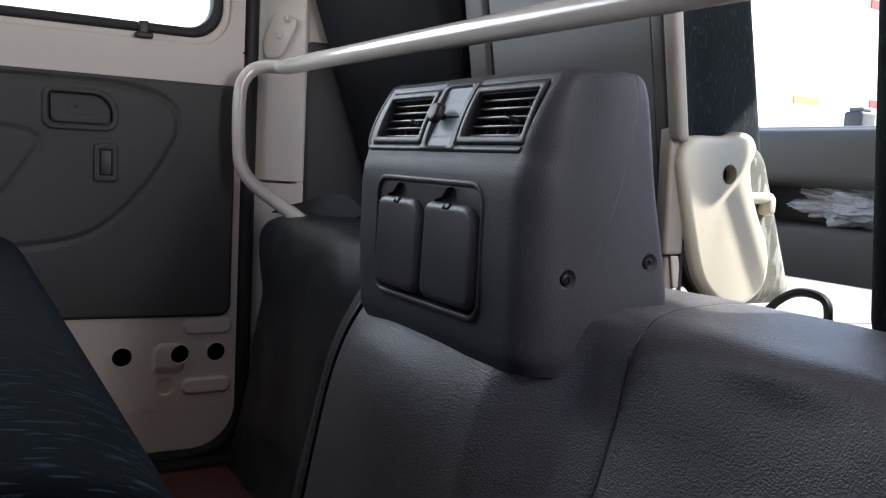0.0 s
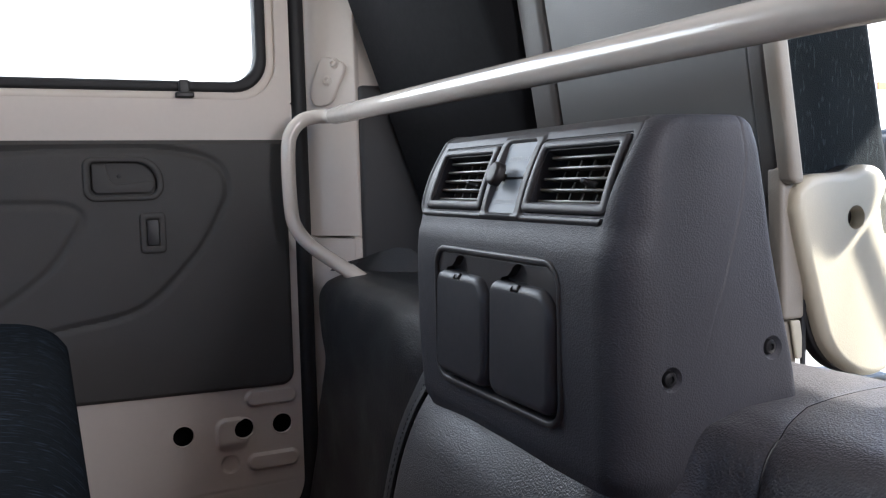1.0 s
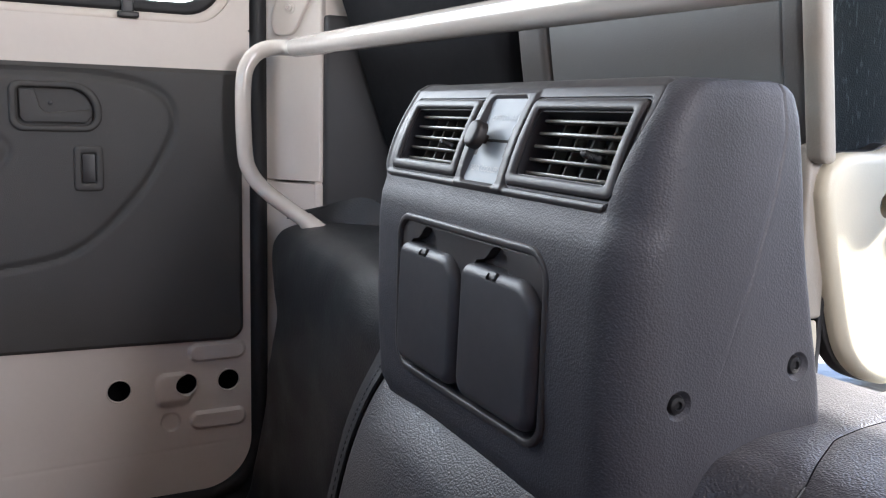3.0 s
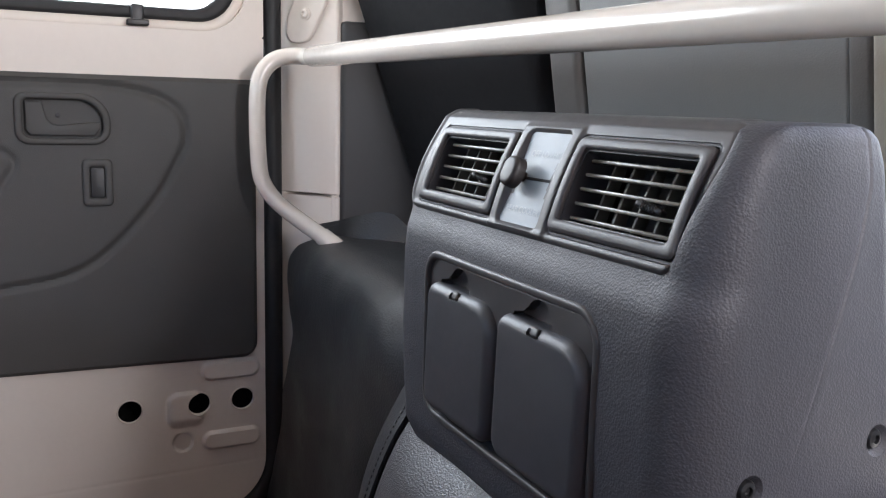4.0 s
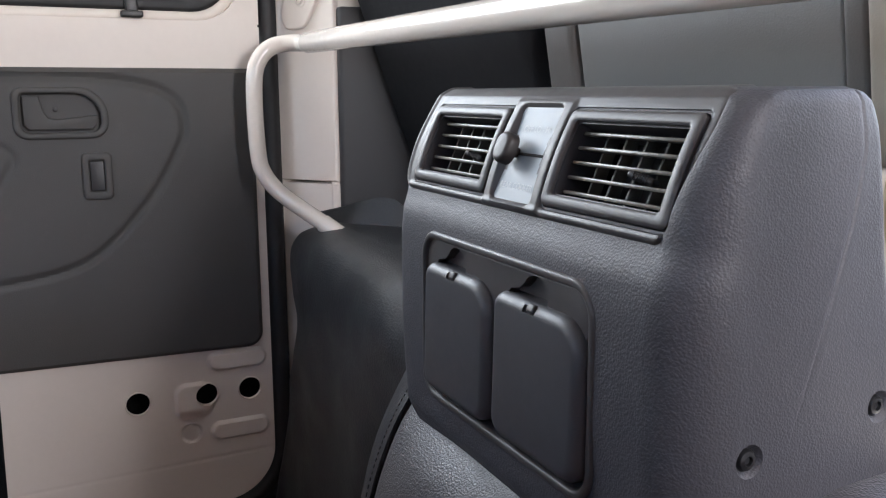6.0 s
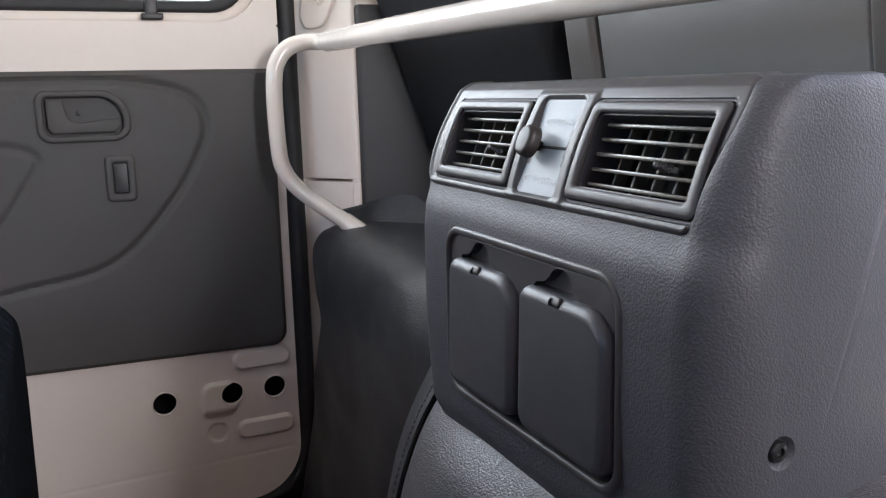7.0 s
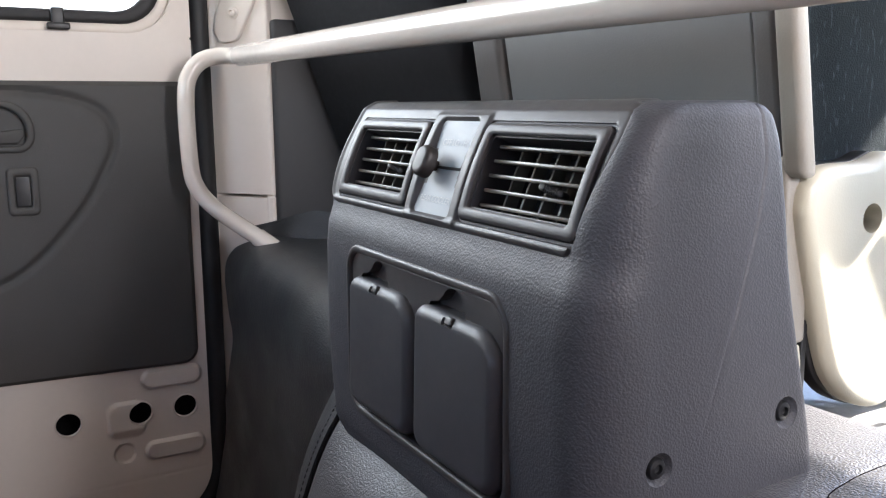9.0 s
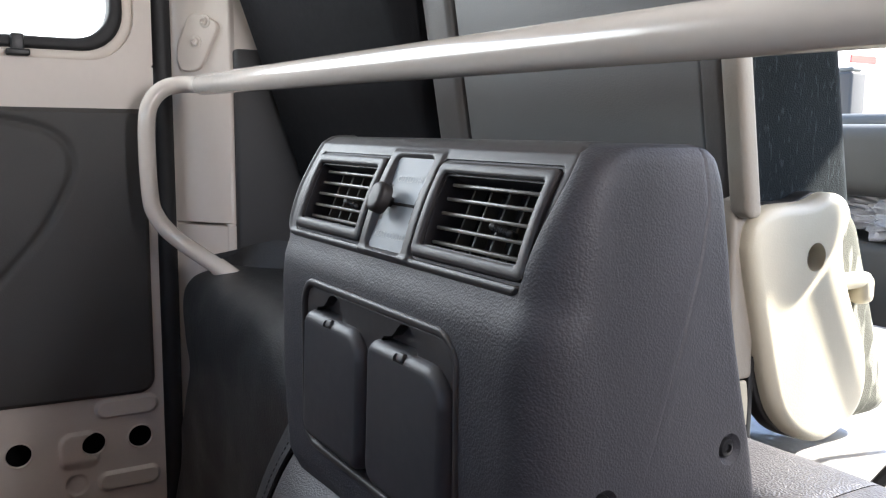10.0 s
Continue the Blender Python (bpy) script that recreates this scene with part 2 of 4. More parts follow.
def slab(outline, m, depth, bevel=0.0, seg=3, bm=None):
    """A flat outline (x, y) of that depth along -z, placed by the matrix m, with its front edge rounded."""
    own = bmesh.new()
    steps = [(0.0, -depth)]
    if bevel > 0:
        for i in range(seg + 1):
            a = radians(90 * i / seg)
            steps.append((bevel * (1 - math.cos(a)), -bevel * (1 - math.sin(a))))
    else:
        steps.append((0.0, 0.0))
    pts = [Vector(p) for p in outline]
    c = sum(pts, Vector((0, 0))) / len(pts)
    k = len(pts)
    nrm = []
    for i in range(k):
        d = pts[(i + 1) % k] - pts[i - 1]
        nrm.append(Vector((d.y, -d.x)).normalized())
    rings = []
    for inset, z in steps:
        rings.append([own.verts.new((*(pts[i] - nrm[i] * inset), z)) for i in range(k)])
    for a, b in zip(rings, rings[1:]):
        for i in range(k):
            own.faces.new((a[i], a[(i + 1) % k], b[(i + 1) % k], b[i]))
    own.faces.new(rings[-1])
    own.faces.new(rings[0][::-1])
    own.transform(m)
    return own if bm is None else merge(bm, own)


def ring_slab(outer, inner, m, depth, lip=0.0, bm=None):
    """A flat frame between two outlines of as many points, of that depth along -z; lip rounds its front."""
    own = bmesh.new()
    o = [Vector(p) for p in outer]
    q = [Vector(p) for p in inner]
    k = len(o)
    rows = []
    rows.append([own.verts.new((*p, -depth)) for p in o])
    if lip > 0:
        for f, z in ((0.0, -lip), (0.12, -lip * 0.3), (0.3, 0.0), (0.7, 0.0), (0.88, -lip * 0.3), (1.0, -lip)):
            rows.append([own.verts.new((*(o[i].lerp(q[i], f)), z)) for i in range(k)])
    else:
        rows.append([own.verts.new((*p, 0)) for p in o])
        rows.append([own.verts.new((*p, 0)) for p in q])
    rows.append([own.verts.new((*p, -depth)) for p in q])
    for a, b in zip(rows, rows[1:] + rows[:1]):
        for i in range(k):
            own.faces.new((a[i], a[(i + 1) % k], b[(i + 1) % k], b[i]))
    own.transform(m)
    return own if bm is None else merge(bm, own)


def tube(points, radius, n=16, bm=None, cap=True):
    """A round tube along points; radius is one number or one for each point."""
    own = bmesh.new()
    pts = [Vector(p) for p in points]
    rad = radius if isinstance(radius, (list, tuple)) else [radius] * len(pts)
    up = Vector((0.13, 0.21, 0.97)).normalized()
    rings = []
    for i, p in enumerate(pts):
        d = (pts[min(i + 1, len(pts) - 1)] - pts[max(i - 1, 0)]).normalized()
        a = (up - d * up.dot(d)).normalized()
        up = a
        b = d.cross(a)
        rings.append([own.verts.new(p + (a * math.cos(t) + b * math.sin(t)) * rad[i]) for t in (2 * math.pi * j / n for j in range(n))])
    for a, b in zip(rings, rings[1:]):
        for j in range(n):
            own.faces.new((a[j], a[(j + 1) % n], b[(j + 1) % n], b[j]))
    if cap:
        own.faces.new(rings[0][::-1])
        own.faces.new(rings[-1])
    return own if bm is None else merge(bm, own)


def curve_points(pts, n=8):
    """Catmull-Rom through the points."""
    p = [Vector(q) for q in pts]
    p = [p[0] * 2 - p[1]] + p + [p[-1] * 2 - p[-2]]
    out = []
    for i in range(1, len(p) - 2):
        for k in range(n):
            t = k / n
            a, b, c, d = p[i - 1:i + 3]
            out.append(0.5 * ((2 * b) + (c - a) * t + (2 * a - 5 * b + 4 * c - d) * t * t + (3 * b - a - 3 * c + d) * t ** 3))
    out.append(p[-2])
    return out


def lathe(profile, m, n=24, bm=None):
    """A turned shape: profile of (radius, height) about z, placed by m."""
    own = bmesh.new()
    rings = []
    for r, h in profile:
        if r < 1e-6:
            rings.append([own.verts.new((0, 0, h))])
        else:
            rings.append([own.verts.new((r * math.cos(2 * math.pi * j / n), r * math.sin(2 * math.pi * j / n), h)) for j in range(n)])
    for a, b in zip(rings, rings[1:]):
        for j in range(n):
            k = (j + 1) % n
            if len(a) == 1 and len(b) == 1:
                continue
            if len(a) == 1:
                own.faces.new((a[0], b[k], b[j]))
            elif len(b) == 1:
                own.faces.new((a[j], a[k], b[0]))
            else:
                own.faces.new((a[j], a[k], b[k], b[j]))
    own.transform(m)
    return own if bm is None else merge(bm, own)


def grid(f, nu, nv, thick=None):
    """A sheet of points f(u, v), u and v from 0 to 1; thick is a vector by which a back sheet lies off."""
    own = bmesh.new()
    rows = [[own.verts.new(f(i / nu, j / nv)) for i in range(nu + 1)] for j in range(nv + 1)]
    for j in range(nv):
        for i in range(nu):
            own.faces.new((rows[j][i], rows[j][i + 1], rows[j + 1][i + 1], rows[j + 1][i]))
    if thick is not None:
        off = Vector(thick)
        edge = [rows[0][i] for i in range(nu + 1)] + [rows[j][nu] for j in range(1, nv + 1)] + [rows[nv][i] for i in range(nu - 1, -1, -1)] + [rows[j][0] for j in range(nv - 1, 0, -1)]
        back = [own.verts.new(v.co + off) for v in edge]
        k = len(edge)
        for i in range(k):
            own.faces.new((edge[i], back[i], back[(i + 1) % k], edge[(i + 1) % k]))
        own.faces.new(back)
    return own


def cut(ob, cutters):
    """Takes the closed meshes away from the object, and keeps the result as its mesh."""
    made = []
    for c in cutters:
        bmesh.ops.recalc_face_normals(c, faces=c.faces[:])
        me = bpy.data.meshes.new("cutter")
        c.to_mesh(me)
        c.free()
        co = new("cutter", me)
        made.append(co)
        md = ob.modifiers.new("cut", "BOOLEAN")
        md.operation, md.solver, md.object = "DIFFERENCE", "EXACT", co
    dg = bpy.context.evaluated_depsgraph_get()
    dg.update()
    me = bpy.data.meshes.new_from_object(ob.evaluated_get(dg))
    ob.modifiers.clear()
    old = ob.data
    ob.data = me
    me.name = ob.name
    bpy.data.meshes.remove(old)
    for co in made:
        d = co.data
        bpy.data.objects.remove(co)
        bpy.data.meshes.remove(d)
    me.polygons.foreach_set("use_smooth", [True] * len(me.polygons))
    me.set_sharp_from_angle(angle=radians(32))
    return ob


def seg_dist(p, line):
    """Distance from p to a polyline in the plane."""
    best = 9.0
    for a, b in zip(line, line[1:]):
        ax, ay = a
        dx, dy = b[0] - ax, b[1] - ay
        t = max(0, min(1, ((p[0] - ax) * dx + (p[1] - ay) * dy) / (dx * dx + dy * dy + 1e-12)))
        best = min(best, math.hypot(p[0] - ax - t * dx, p[1] - ay - t * dy))
    return best


def rect_depth(x, y, w, h, r):
    """Signed distance to a rounded rectangle about the origin, negative inside."""
    dx, dy = abs(x) - w / 2 + r, abs(y) - h / 2 + r
    return math.hypot(max(dx, 0), max(dy, 0)) + min(max(dx, dy), 0) - r


def smoothstep(a, b, x):
    t = max(0.0, min(1.0, (x - a) / (b - a)))
    return t * t * (3 - 2 * t)


def lerp_table(rows, z):
    """Linear reading of rows (z, value), z rising."""
    if z <= rows[0][0]:
        return rows[0][1]
    for (z0, a), (z1, b) in zip(rows, rows[1:]):
        if z <= z1:
            return a + (b - a) * (z - z0) / (z1 - z0)
    return rows[-1][1]


# ---- the van's shell ----
ROOF_Z, LEFT_X, RIGHT_X, REAR_Y, FRONT_Y = 1.30, -0.80, 0.84, -2.1, 1.75


def wall_with_holes(lo, hi, axis, holes):
    """A wall box cut up into boxes round rectangular holes (a0, a1, z0, z1), along x or y."""
    bm = bmesh.new()
    k = 1 if axis == "y" else 0
    cuts = sorted({lo[k], hi[k], *(v for h in holes for v in h[:2])})
    for a0, a1 in zip(cuts, cuts[1:]):
        mid = (a0 + a1) / 2
        spans = [(lo[2], hi[2])]
        for h in holes:
            if h[0] < mid < h[1]:
                nxt = []
                for s0, s1 in spans:
                    if h[2] > s0:
                        nxt.append((s0, h[2]))
                    if h[3] < s1:
                        nxt.append((h[3], s1))
                spans = nxt
        for s0, s1 in spans:
            p, q = list(lo), list(hi)
            p[k], q[k], p[2], q[2] = a0, a1, s0, s1
            box(p, q, bm=bm)
    bmesh.ops.remove_doubles(bm, verts=bm.verts[:], dist=1e-5)
    return bm


# rear floor is out of view, added in red to warm the bounced light
solo("floor_rear", box((LEFT_X, REAR_Y, -0.05), (RIGHT_X, -0.80, 0.0)), M_BOUNCE_FLOOR, "unseen rear floor, coloured red-brown to bounce warm light forward", "floor", kind="structure")
solo("floor", box((LEFT_X, -0.80, -0.05), (RIGHT_X, FRONT_Y, 0.0)), M_FLOOR, "dark maroon vinyl van floor, dusty", "floor", kind="structure")
solo("ceiling", box((LEFT_X - 0.03, REAR_Y, ROOF_Z), (RIGHT_X + 0.03, 1.021, ROOF_Z + 0.04)), M_ROOF, "pale headlining of the van roof", "ceiling", kind="structure")
# unseen right and tail walls; their openings are added to let light in
solo("wall_right", wall_with_holes((RIGHT_X, REAR_Y, -0.05), (RIGHT_X + 0.05, FRONT_Y, ROOF_Z), "y", [(-1.75, -0.85, 0.74, 1.12), (0.05, 0.22, 0.67, 1.04), (0.36, 1.75, 0.66, 1.31)]), M_BOUNCE_WALL, "unseen van side, grey-brown for warm bounce, with added light openings", "wall", kind="structure")
solo("wall_rear", wall_with_holes((LEFT_X, REAR_Y - 0.05, -0.05), (RIGHT_X, REAR_Y, ROOF_Z), "x", [(-0.45, 0.50, 0.80, 1.12)]), M_BOUNCE_WALL, "unseen tail wall, grey-brown for warm bounce, with an added light opening", "wall", kind="structure")
solo("wall_front", box((LEFT_X, FRONT_Y, -0.05), (RIGHT_X, FRONT_Y + 0.05, 0.64)), M_PAINT, "cream painted front wall under the windscreen", "wall", kind="structure")
for x, n in ((RIGHT_X + 0.02, "pillar_2"),):
    solo(n, tube([(x, 0.93, 1.31), (x, 1.76, 0.63)], 0.03, 12), M_PAINT, "cream painted windscreen pillar", "pillar", kind="structure")
solo("wall_left", wall_with_holes((LEFT_X - 0.05, REAR_Y, -0.05), (LEFT_X, FRONT_Y, ROOF_Z), "y", [(-1.06, 0.02, 0.0, 1.24), (0.34, 1.75, 0.64, 1.31)]), M_PAINT, "cream painted van side with door openings", "wall", kind="structure")

# outside
solo("ground", box((-60, -60, -0.62), (60, 60, -0.55)), M_GROUND, "pale sunlit concrete yard", "ground", kind="structure")
yard = thing("yard_wall", (-6.2, 4, -0.55), "white yard wall with orange and red marks", "wall", kind="structure")
part("wall_panel", box((-6.3, -14, -0.55), (-6.0, 22, 3.4), 0.01), M_WALL, yard)
for y0, y1, z0, z1, m in ((8.00, 8.46, 1.45, 1.53, M_ORANGE), (9.40, 9.90, 1.50, 1.59, M_RED), (9.25, 9.9, 2.68, 2.78, M_RED)):
    part("painted_mark", box((-6.02, y0, z0), (-5.985, y1, z1)), m, yard)

post = thing("yard_post", (-3.0, 4.93, -0.55), "grey post with a dark side standing in the yard", "post")
part("shaft", box((-3.07, 4.85, -0.55), (-2.93, 5.01, 1.03), 0.02, 3), M_GREY_TRIM, post)
part("cap", box((-3.055, 4.88, 1.0301), (-2.945, 4.98, 1.06), 0.012, 3), M_DASH, post)

# ---- sliding door in the left side ----
DX = -0.733
door = thing("door_1", (DX, -0.5, 0.03), "closed sliding door, cream paint with dark grey trim", "door", kind="structure")
D_Y0, D_Y1, D_Z0, D_Z1 = -1.0, 0.020, 0.028, 1.22

TO_DOOR = Matrix(((0, 0, 1, DX), (1, 0, 0, 0), (0, 1, 0, 0), (0, 0, 0, 1)))


def door_relief(y, z):
    """Pressed shape of the steel: ribs stand out of the lower panel."""
    h = 0.0
    for zc in (0.240, 0.137):
        d = seg_dist((y, z), [(-0.058, zc), (-0.002, zc)])
        h += 0.0058 * smoothstep(0.0145, 0.0098, d)
    d = math.hypot(y + 0.098, z - 0.139)
    h -= 0.0030 * smoothstep(0.0150, 0.0120, d)
    # raised arch beside the middle hole, running out below
    d = rect_depth(y + 0.0935, z - 0.186, 0.0500, 0.0530, 0.015)
    h += 0.0062 * smoothstep(0.0016, -0.0042, d) * smoothstep(0.158, 0.176, z)
    h -= 0.0007 * smoothstep(0.003, 0.0, abs(z - (0.098 + 0.02 * y)))
    h += 0.004 * smoothstep(0.62, 0.70, z)
    return h


def steel(u, v):
    y = D_Y0 + 0.55 + (D_Y1 - D_Y0 - 0.55) * u
    z = D_Z0 + (0.70 - D_Z0) * v
    r = 0.075
    # the lower front corner is rounded off
    dy, dz = y - (D_Y1 - r), (D_Z0 + r) - z
    if dy > 0 and dz > 0:
        k = math.hypot(dy, dz)
        mx = max(dy, dz)
        y = D_Y1 - r + dy * mx / k
        z = D_Z0 + r - dz * mx / k
    return (DX + door_relief(y, z), y, z)


leaf = part("door_panel", grid(steel, 260, 300, thick=(-0.004, 0, 0)), M_PAINT, door)
cut(leaf, [lathe([(0, -0.05), (0.0155, -0.05), (0.0155, 0.05), (0, 0.05)], Matrix.Translation((DX, y, 0.1935)) @ pose(0, 0, 0, 0, 90, 0), 32) for y in (-0.167, -0.075, -0.0135)])
for y in (-0.167, -0.075, -0.0135):
    part("hole_lip", ring_slab(rrect(0.035, 0.035, 0.0174, 8), rrect(0.031, 0.031, 0.0154, 8), Matrix.Translation((0.0016, y, 0.1935)) @ TO_DOOR, 0.004, 0.001), M_PAINT, door)
part("rear_panel", box((DX - 0.02, D_Y0, D_Z0), (DX, D_Y0 + 0.55, 0.70)), M_PAINT, door)
# coloured near-black so the panel's holes look deep and shaded
part("outer_skin", box((DX - 0.066, D_Y0 - 0.02, D_Z0 - 0.02), (DX - 0.052, D_Y1 + 0.004, 0.69), 0.004), M_CAVITY_SHADE, door)

# sash round the window: a thick frame with rounded corners
W_Y0, W_Y1, W_Z0, W_Z1 = -0.86, -0.024, 0.728, 1.14
wc = ((W_Y0 + W_Y1) / 2, (W_Z0 + W_Z1) / 2)
ww, wh = W_Y1 - W_Y0, W_Z1 - W_Z0


def shifted(o, c):
    return [(p[0] + c[0], p[1] + c[1]) for p in o]


def win(grow, r):
    return shifted(rrect(ww + 2 * grow, wh + 2 * grow, r, 8), wc)


def sash_outer():
    o = []
    for p in win(0.0, 0.05):
        dy, dz = p[0] - wc[0], p[1] - wc[1]
        k = min(((D_Y1 if dy > 0 else D_Y0) - wc[0]) / dy if abs(dy) > 1e-6 else 99, ((D_Z1 if dz > 0 else 0.698) - wc[1]) / dz if abs(dz) > 1e-6 else 99)
        o.append((wc[0] + dy * k, wc[1] + dz * k))
    return o


part("window_sash", ring_slab(sash_outer(), win(0.022, 0.06), Matrix.Translation((0.004, 0, 0)) @ TO_DOOR, 0.03), M_PAINT, door)
part("sash_bead", ring_slab(win(0.024, 0.062), win(0.008, 0.05), Matrix.Translation((-0.006, 0, 0)) @ TO_DOOR, 0.03, 0.006), M_PAINT, door)
part("window_gasket", ring_slab(win(0.010, 0.052), win(-0.006, 0.044), Matrix.Translation((-0.004, 0, 0)) @ TO_DOOR, 0.03, 0.004), M_RUBBER, door)
pane = part("pane", slab(win(0.002, 0.048), Matrix.Translation((-0.022, 0, 0)) @ TO_DOOR, 0.004), M_GLASS, door)
pane.visible_shadow = False
tab = box((DX - 0.004, -0.155, 0.708), (DX + 0.010, -0.128, 0.716), 0.002)
box((DX - 0.006, -0.149, 0.712), (DX + 0.006, -0.134, 0.735), 0.002, bm=tab)
part("window_catch", tab, M_BLACKP, door)

# dark grey trim panel with pressed lines
SWOOSH = [tuple(p) for p in curve_points([(-0.40, 0.362), (-0.328, 0.374), (-0.218, 0.397), (-0.139, 0.469), (-0.095, 0.54), (-0.086, 0.575), (-0.10, 0.607), (-0.145, 0.626), (-0.24, 0.634), (-0.40, 0.630)], 6)]
SWOOSH = [(p[0], p[1]) for p in SWOOSH]
POCKET = [(p[0], p[1]) for p in curve_points([(-0.42, 0.40), (-0.345, 0.455), (-0.308, 0.505), (-0.293, 0.532), (-0.31, 0.55), (-0.36, 0.555), (-0.45, 0.555)], 6)]
T_Z1 = 0.645


def trim_bottom(y):
    return 0.256 - 0.018 * y


def trim_sheet(u, v):
    y = -0.60 + 0.608 * u
    zb = trim_bottom(y)
    z = zb + (T_Z1 - zb) * v
    h = 0.010
    d = seg_dist((y, z), SWOOSH)
    h -= 0.0042 * smoothstep(0.0085, 0.0, d)
    d2 = seg_dist((y, z), POCKET)
    h -= 0.003 * smoothstep(0.0085, 0.0, d2)
    # rolled edges
    e = min(0.008 - y, z - zb, T_Z1 - z)
    h -= 0.007 * (1 - smoothstep(0, 0.008, e)) ** 2
    # lower front corner
    r = 0.022
    dy, dz = y - (0.008 - r), (zb + r) - z
    if dy > 0 and dz > 0:
        k = math.hypot(dy, dz)
        mx = max(dy, dz)
        y, z = 0.008 - r + dy * mx / k, zb + r - dz * mx / k
    return (DX + h, y, z)


trim = part("trim_panel", grid(trim_sheet, 200, 130, thick=(-0.006, 0, 0)), M_TRIM, door, "dark grey moulded trim panel")
cup_c = (-0.234, 0.589)


def cup_shape(w, h, rt, r):
    """Rounded outline whose upper front corner is swept."""
    o = []
    for cx, cy, q, a in ((w / 2 - rt, h / 2 - rt, rt, 0), (-w / 2 + r, h / 2 - r, r, 90), (-w / 2 + r * 1.3, -h / 2 + r * 1.3, r * 1.3, 180), (w / 2 - r * 1.6, -h / 2 + r * 1.6, r * 1.6, 270)):
        o += [(cup_c[0] + cx + q * math.cos(radians(a + 90 * i / 8)), cup_c[1] + cy + q * math.sin(radians(a + 90 * i / 8))) for i in range(9)]
    return o


cut(trim, [slab(cup_shape(0.092, 0.048, 0.030, 0.008), Matrix.Translation((0.03, 0, 0)) @ TO_DOOR, 0.06)])
part("rear_trim", box((DX, D_Y0 + 0.02, 0.27), (DX + 0.010, -0.602, T_Z1), 0.003), M_TRIM, door)
pull = part("handle_cup", ring_slab(cup_shape(0.110, 0.064, 0.036, 0.013), cup_shape(0.092, 0.048, 0.030, 0.008), Matrix.Translation((0.0155, 0, 0)) @ TO_DOOR, 0.022, 0.0025), M_TRIM, door)
part("cup_floor", slab(cup_shape(0.094, 0.050, 0.031, 0.009), Matrix.Translation((0.0025, 0, 0)) @ TO_DOOR, 0.0015), M_TRIM, pull)
part("lever", slab(shifted([(-0.043, 0.021), (-0.024, 0.021), (-0.019, 0.0), (-0.014, -0.006), (-0.006, -0.008), (0.042, -0.003), (0.043, -0.012), (0.036, -0.021), (-0.037, -0.021), (-0.043, -0.014)][::-1], cup_c), Matrix.Translation((0.0105, 0, 0)) @ TO_DOOR, 0.007, 0.002), M_TRIM, pull)
part("lever_screw", lathe([(0, 0.0), (0.003, 0.0), (0.003, 0.002), (0, 0.003)], Matrix.Translation((DX + 0.0025, cup_c[0] - 0.006, cup_c[1] + 0.004)) @ pose(0, 0, 0, 0, 90, 0), 12), M_BLACKP, pull)
sw_c = (-0.197, 0.509)
lock = part("lock_switch", ring_slab(shifted(rrect(0.036, 0.060, 0.006, 4), sw_c), shifted(rrect(0.018, 0.040, 0.003, 4), sw_c), Matrix.Translation((0.0155, 0, 0)) @ TO_DOOR, 0.008, 0.002), M_TRIM, door)
part("rocker", slab(shifted(rrect(0.017, 0.038, 0.002, 3), sw_c), Matrix.Translation((0.0135, 0, 0)) @ TO_DOOR @ pose(0, 0, 0, 0, 0, 0), 0.004, 0.001), M_BLACKP, lock)

# rubber seal round the front of the door opening
seal_path = [(DX - 0.012, -0.6, 0.012), (DX - 0.012, -0.10, 0.012), (DX - 0.011, -0.03, 0.018), (DX - 0.010, 0.012, 0.042), (DX - 0.010, 0.032, 0.10), (DX - 0.010, 0.035, 0.2), (DX - 0.010, 0.035, 0.7), (DX - 0.010, 0.034, 1.2)]
solo("door_seal", tube(curve_points(seal_path, 6), 0.0135, 10), M_RUBBER, "black rubber seal round the door opening", "door seal", kind="structure")
solo("door_sill", box((-0.80, -1.05, -0.03), (-0.705, 0.04, 0.010), 0.004), M_RUBBER, "black sill under the sliding door", "sill", kind="structure")

# ---- door pillar ----
PA, PB = Vector((-0.763, 0.046, 0)), Vector((-0.683, 0.111, 0))
pdir = (PB - PA).normalized()
pnor = Vector((pdir.y, -pdir.x, 0))
TO_PIL = Matrix(((pdir.x, 0, pnor.x, PA.x), (pdir.y, 0, pnor.y, PA.y), (0, 1, 0, 0), (0, 0, 0, 1)))
PW = (PB - PA).length
pillar = thing("pillar_1", (-0.72, 0.08, 0.0), "cream painted steel door pillar", "pillar", kind="structure")
part("pillar_face", slab([(0.0, 0.490), (PW, 0.490), (PW, 0.80), (PW + 0.003, 1.3), (-0.002, 1.3), (0.0, 0.80)], TO_PIL, 0.03, 0.004), M_PAINT, pillar)
part("pillar_foot", slab([(0.0, 0.0), (PW, 0.0), (PW, 0.4865), (0.0, 0.4865)], Matrix.Translation(pnor * -0.002) @ TO_PIL, 0.03, 0.003), M_PAINT, pillar)
part("pillar_flange", box((-0.80, 0.040, 0.0), (-0.757, 0.10, 1.3), 0.004), M_PAINT, pillar)
part("pillar_return", box((-0.80, 0.105, 0.0), (-0.69, 0.30, 1.3), 0.004), M_PAINT, pillar)
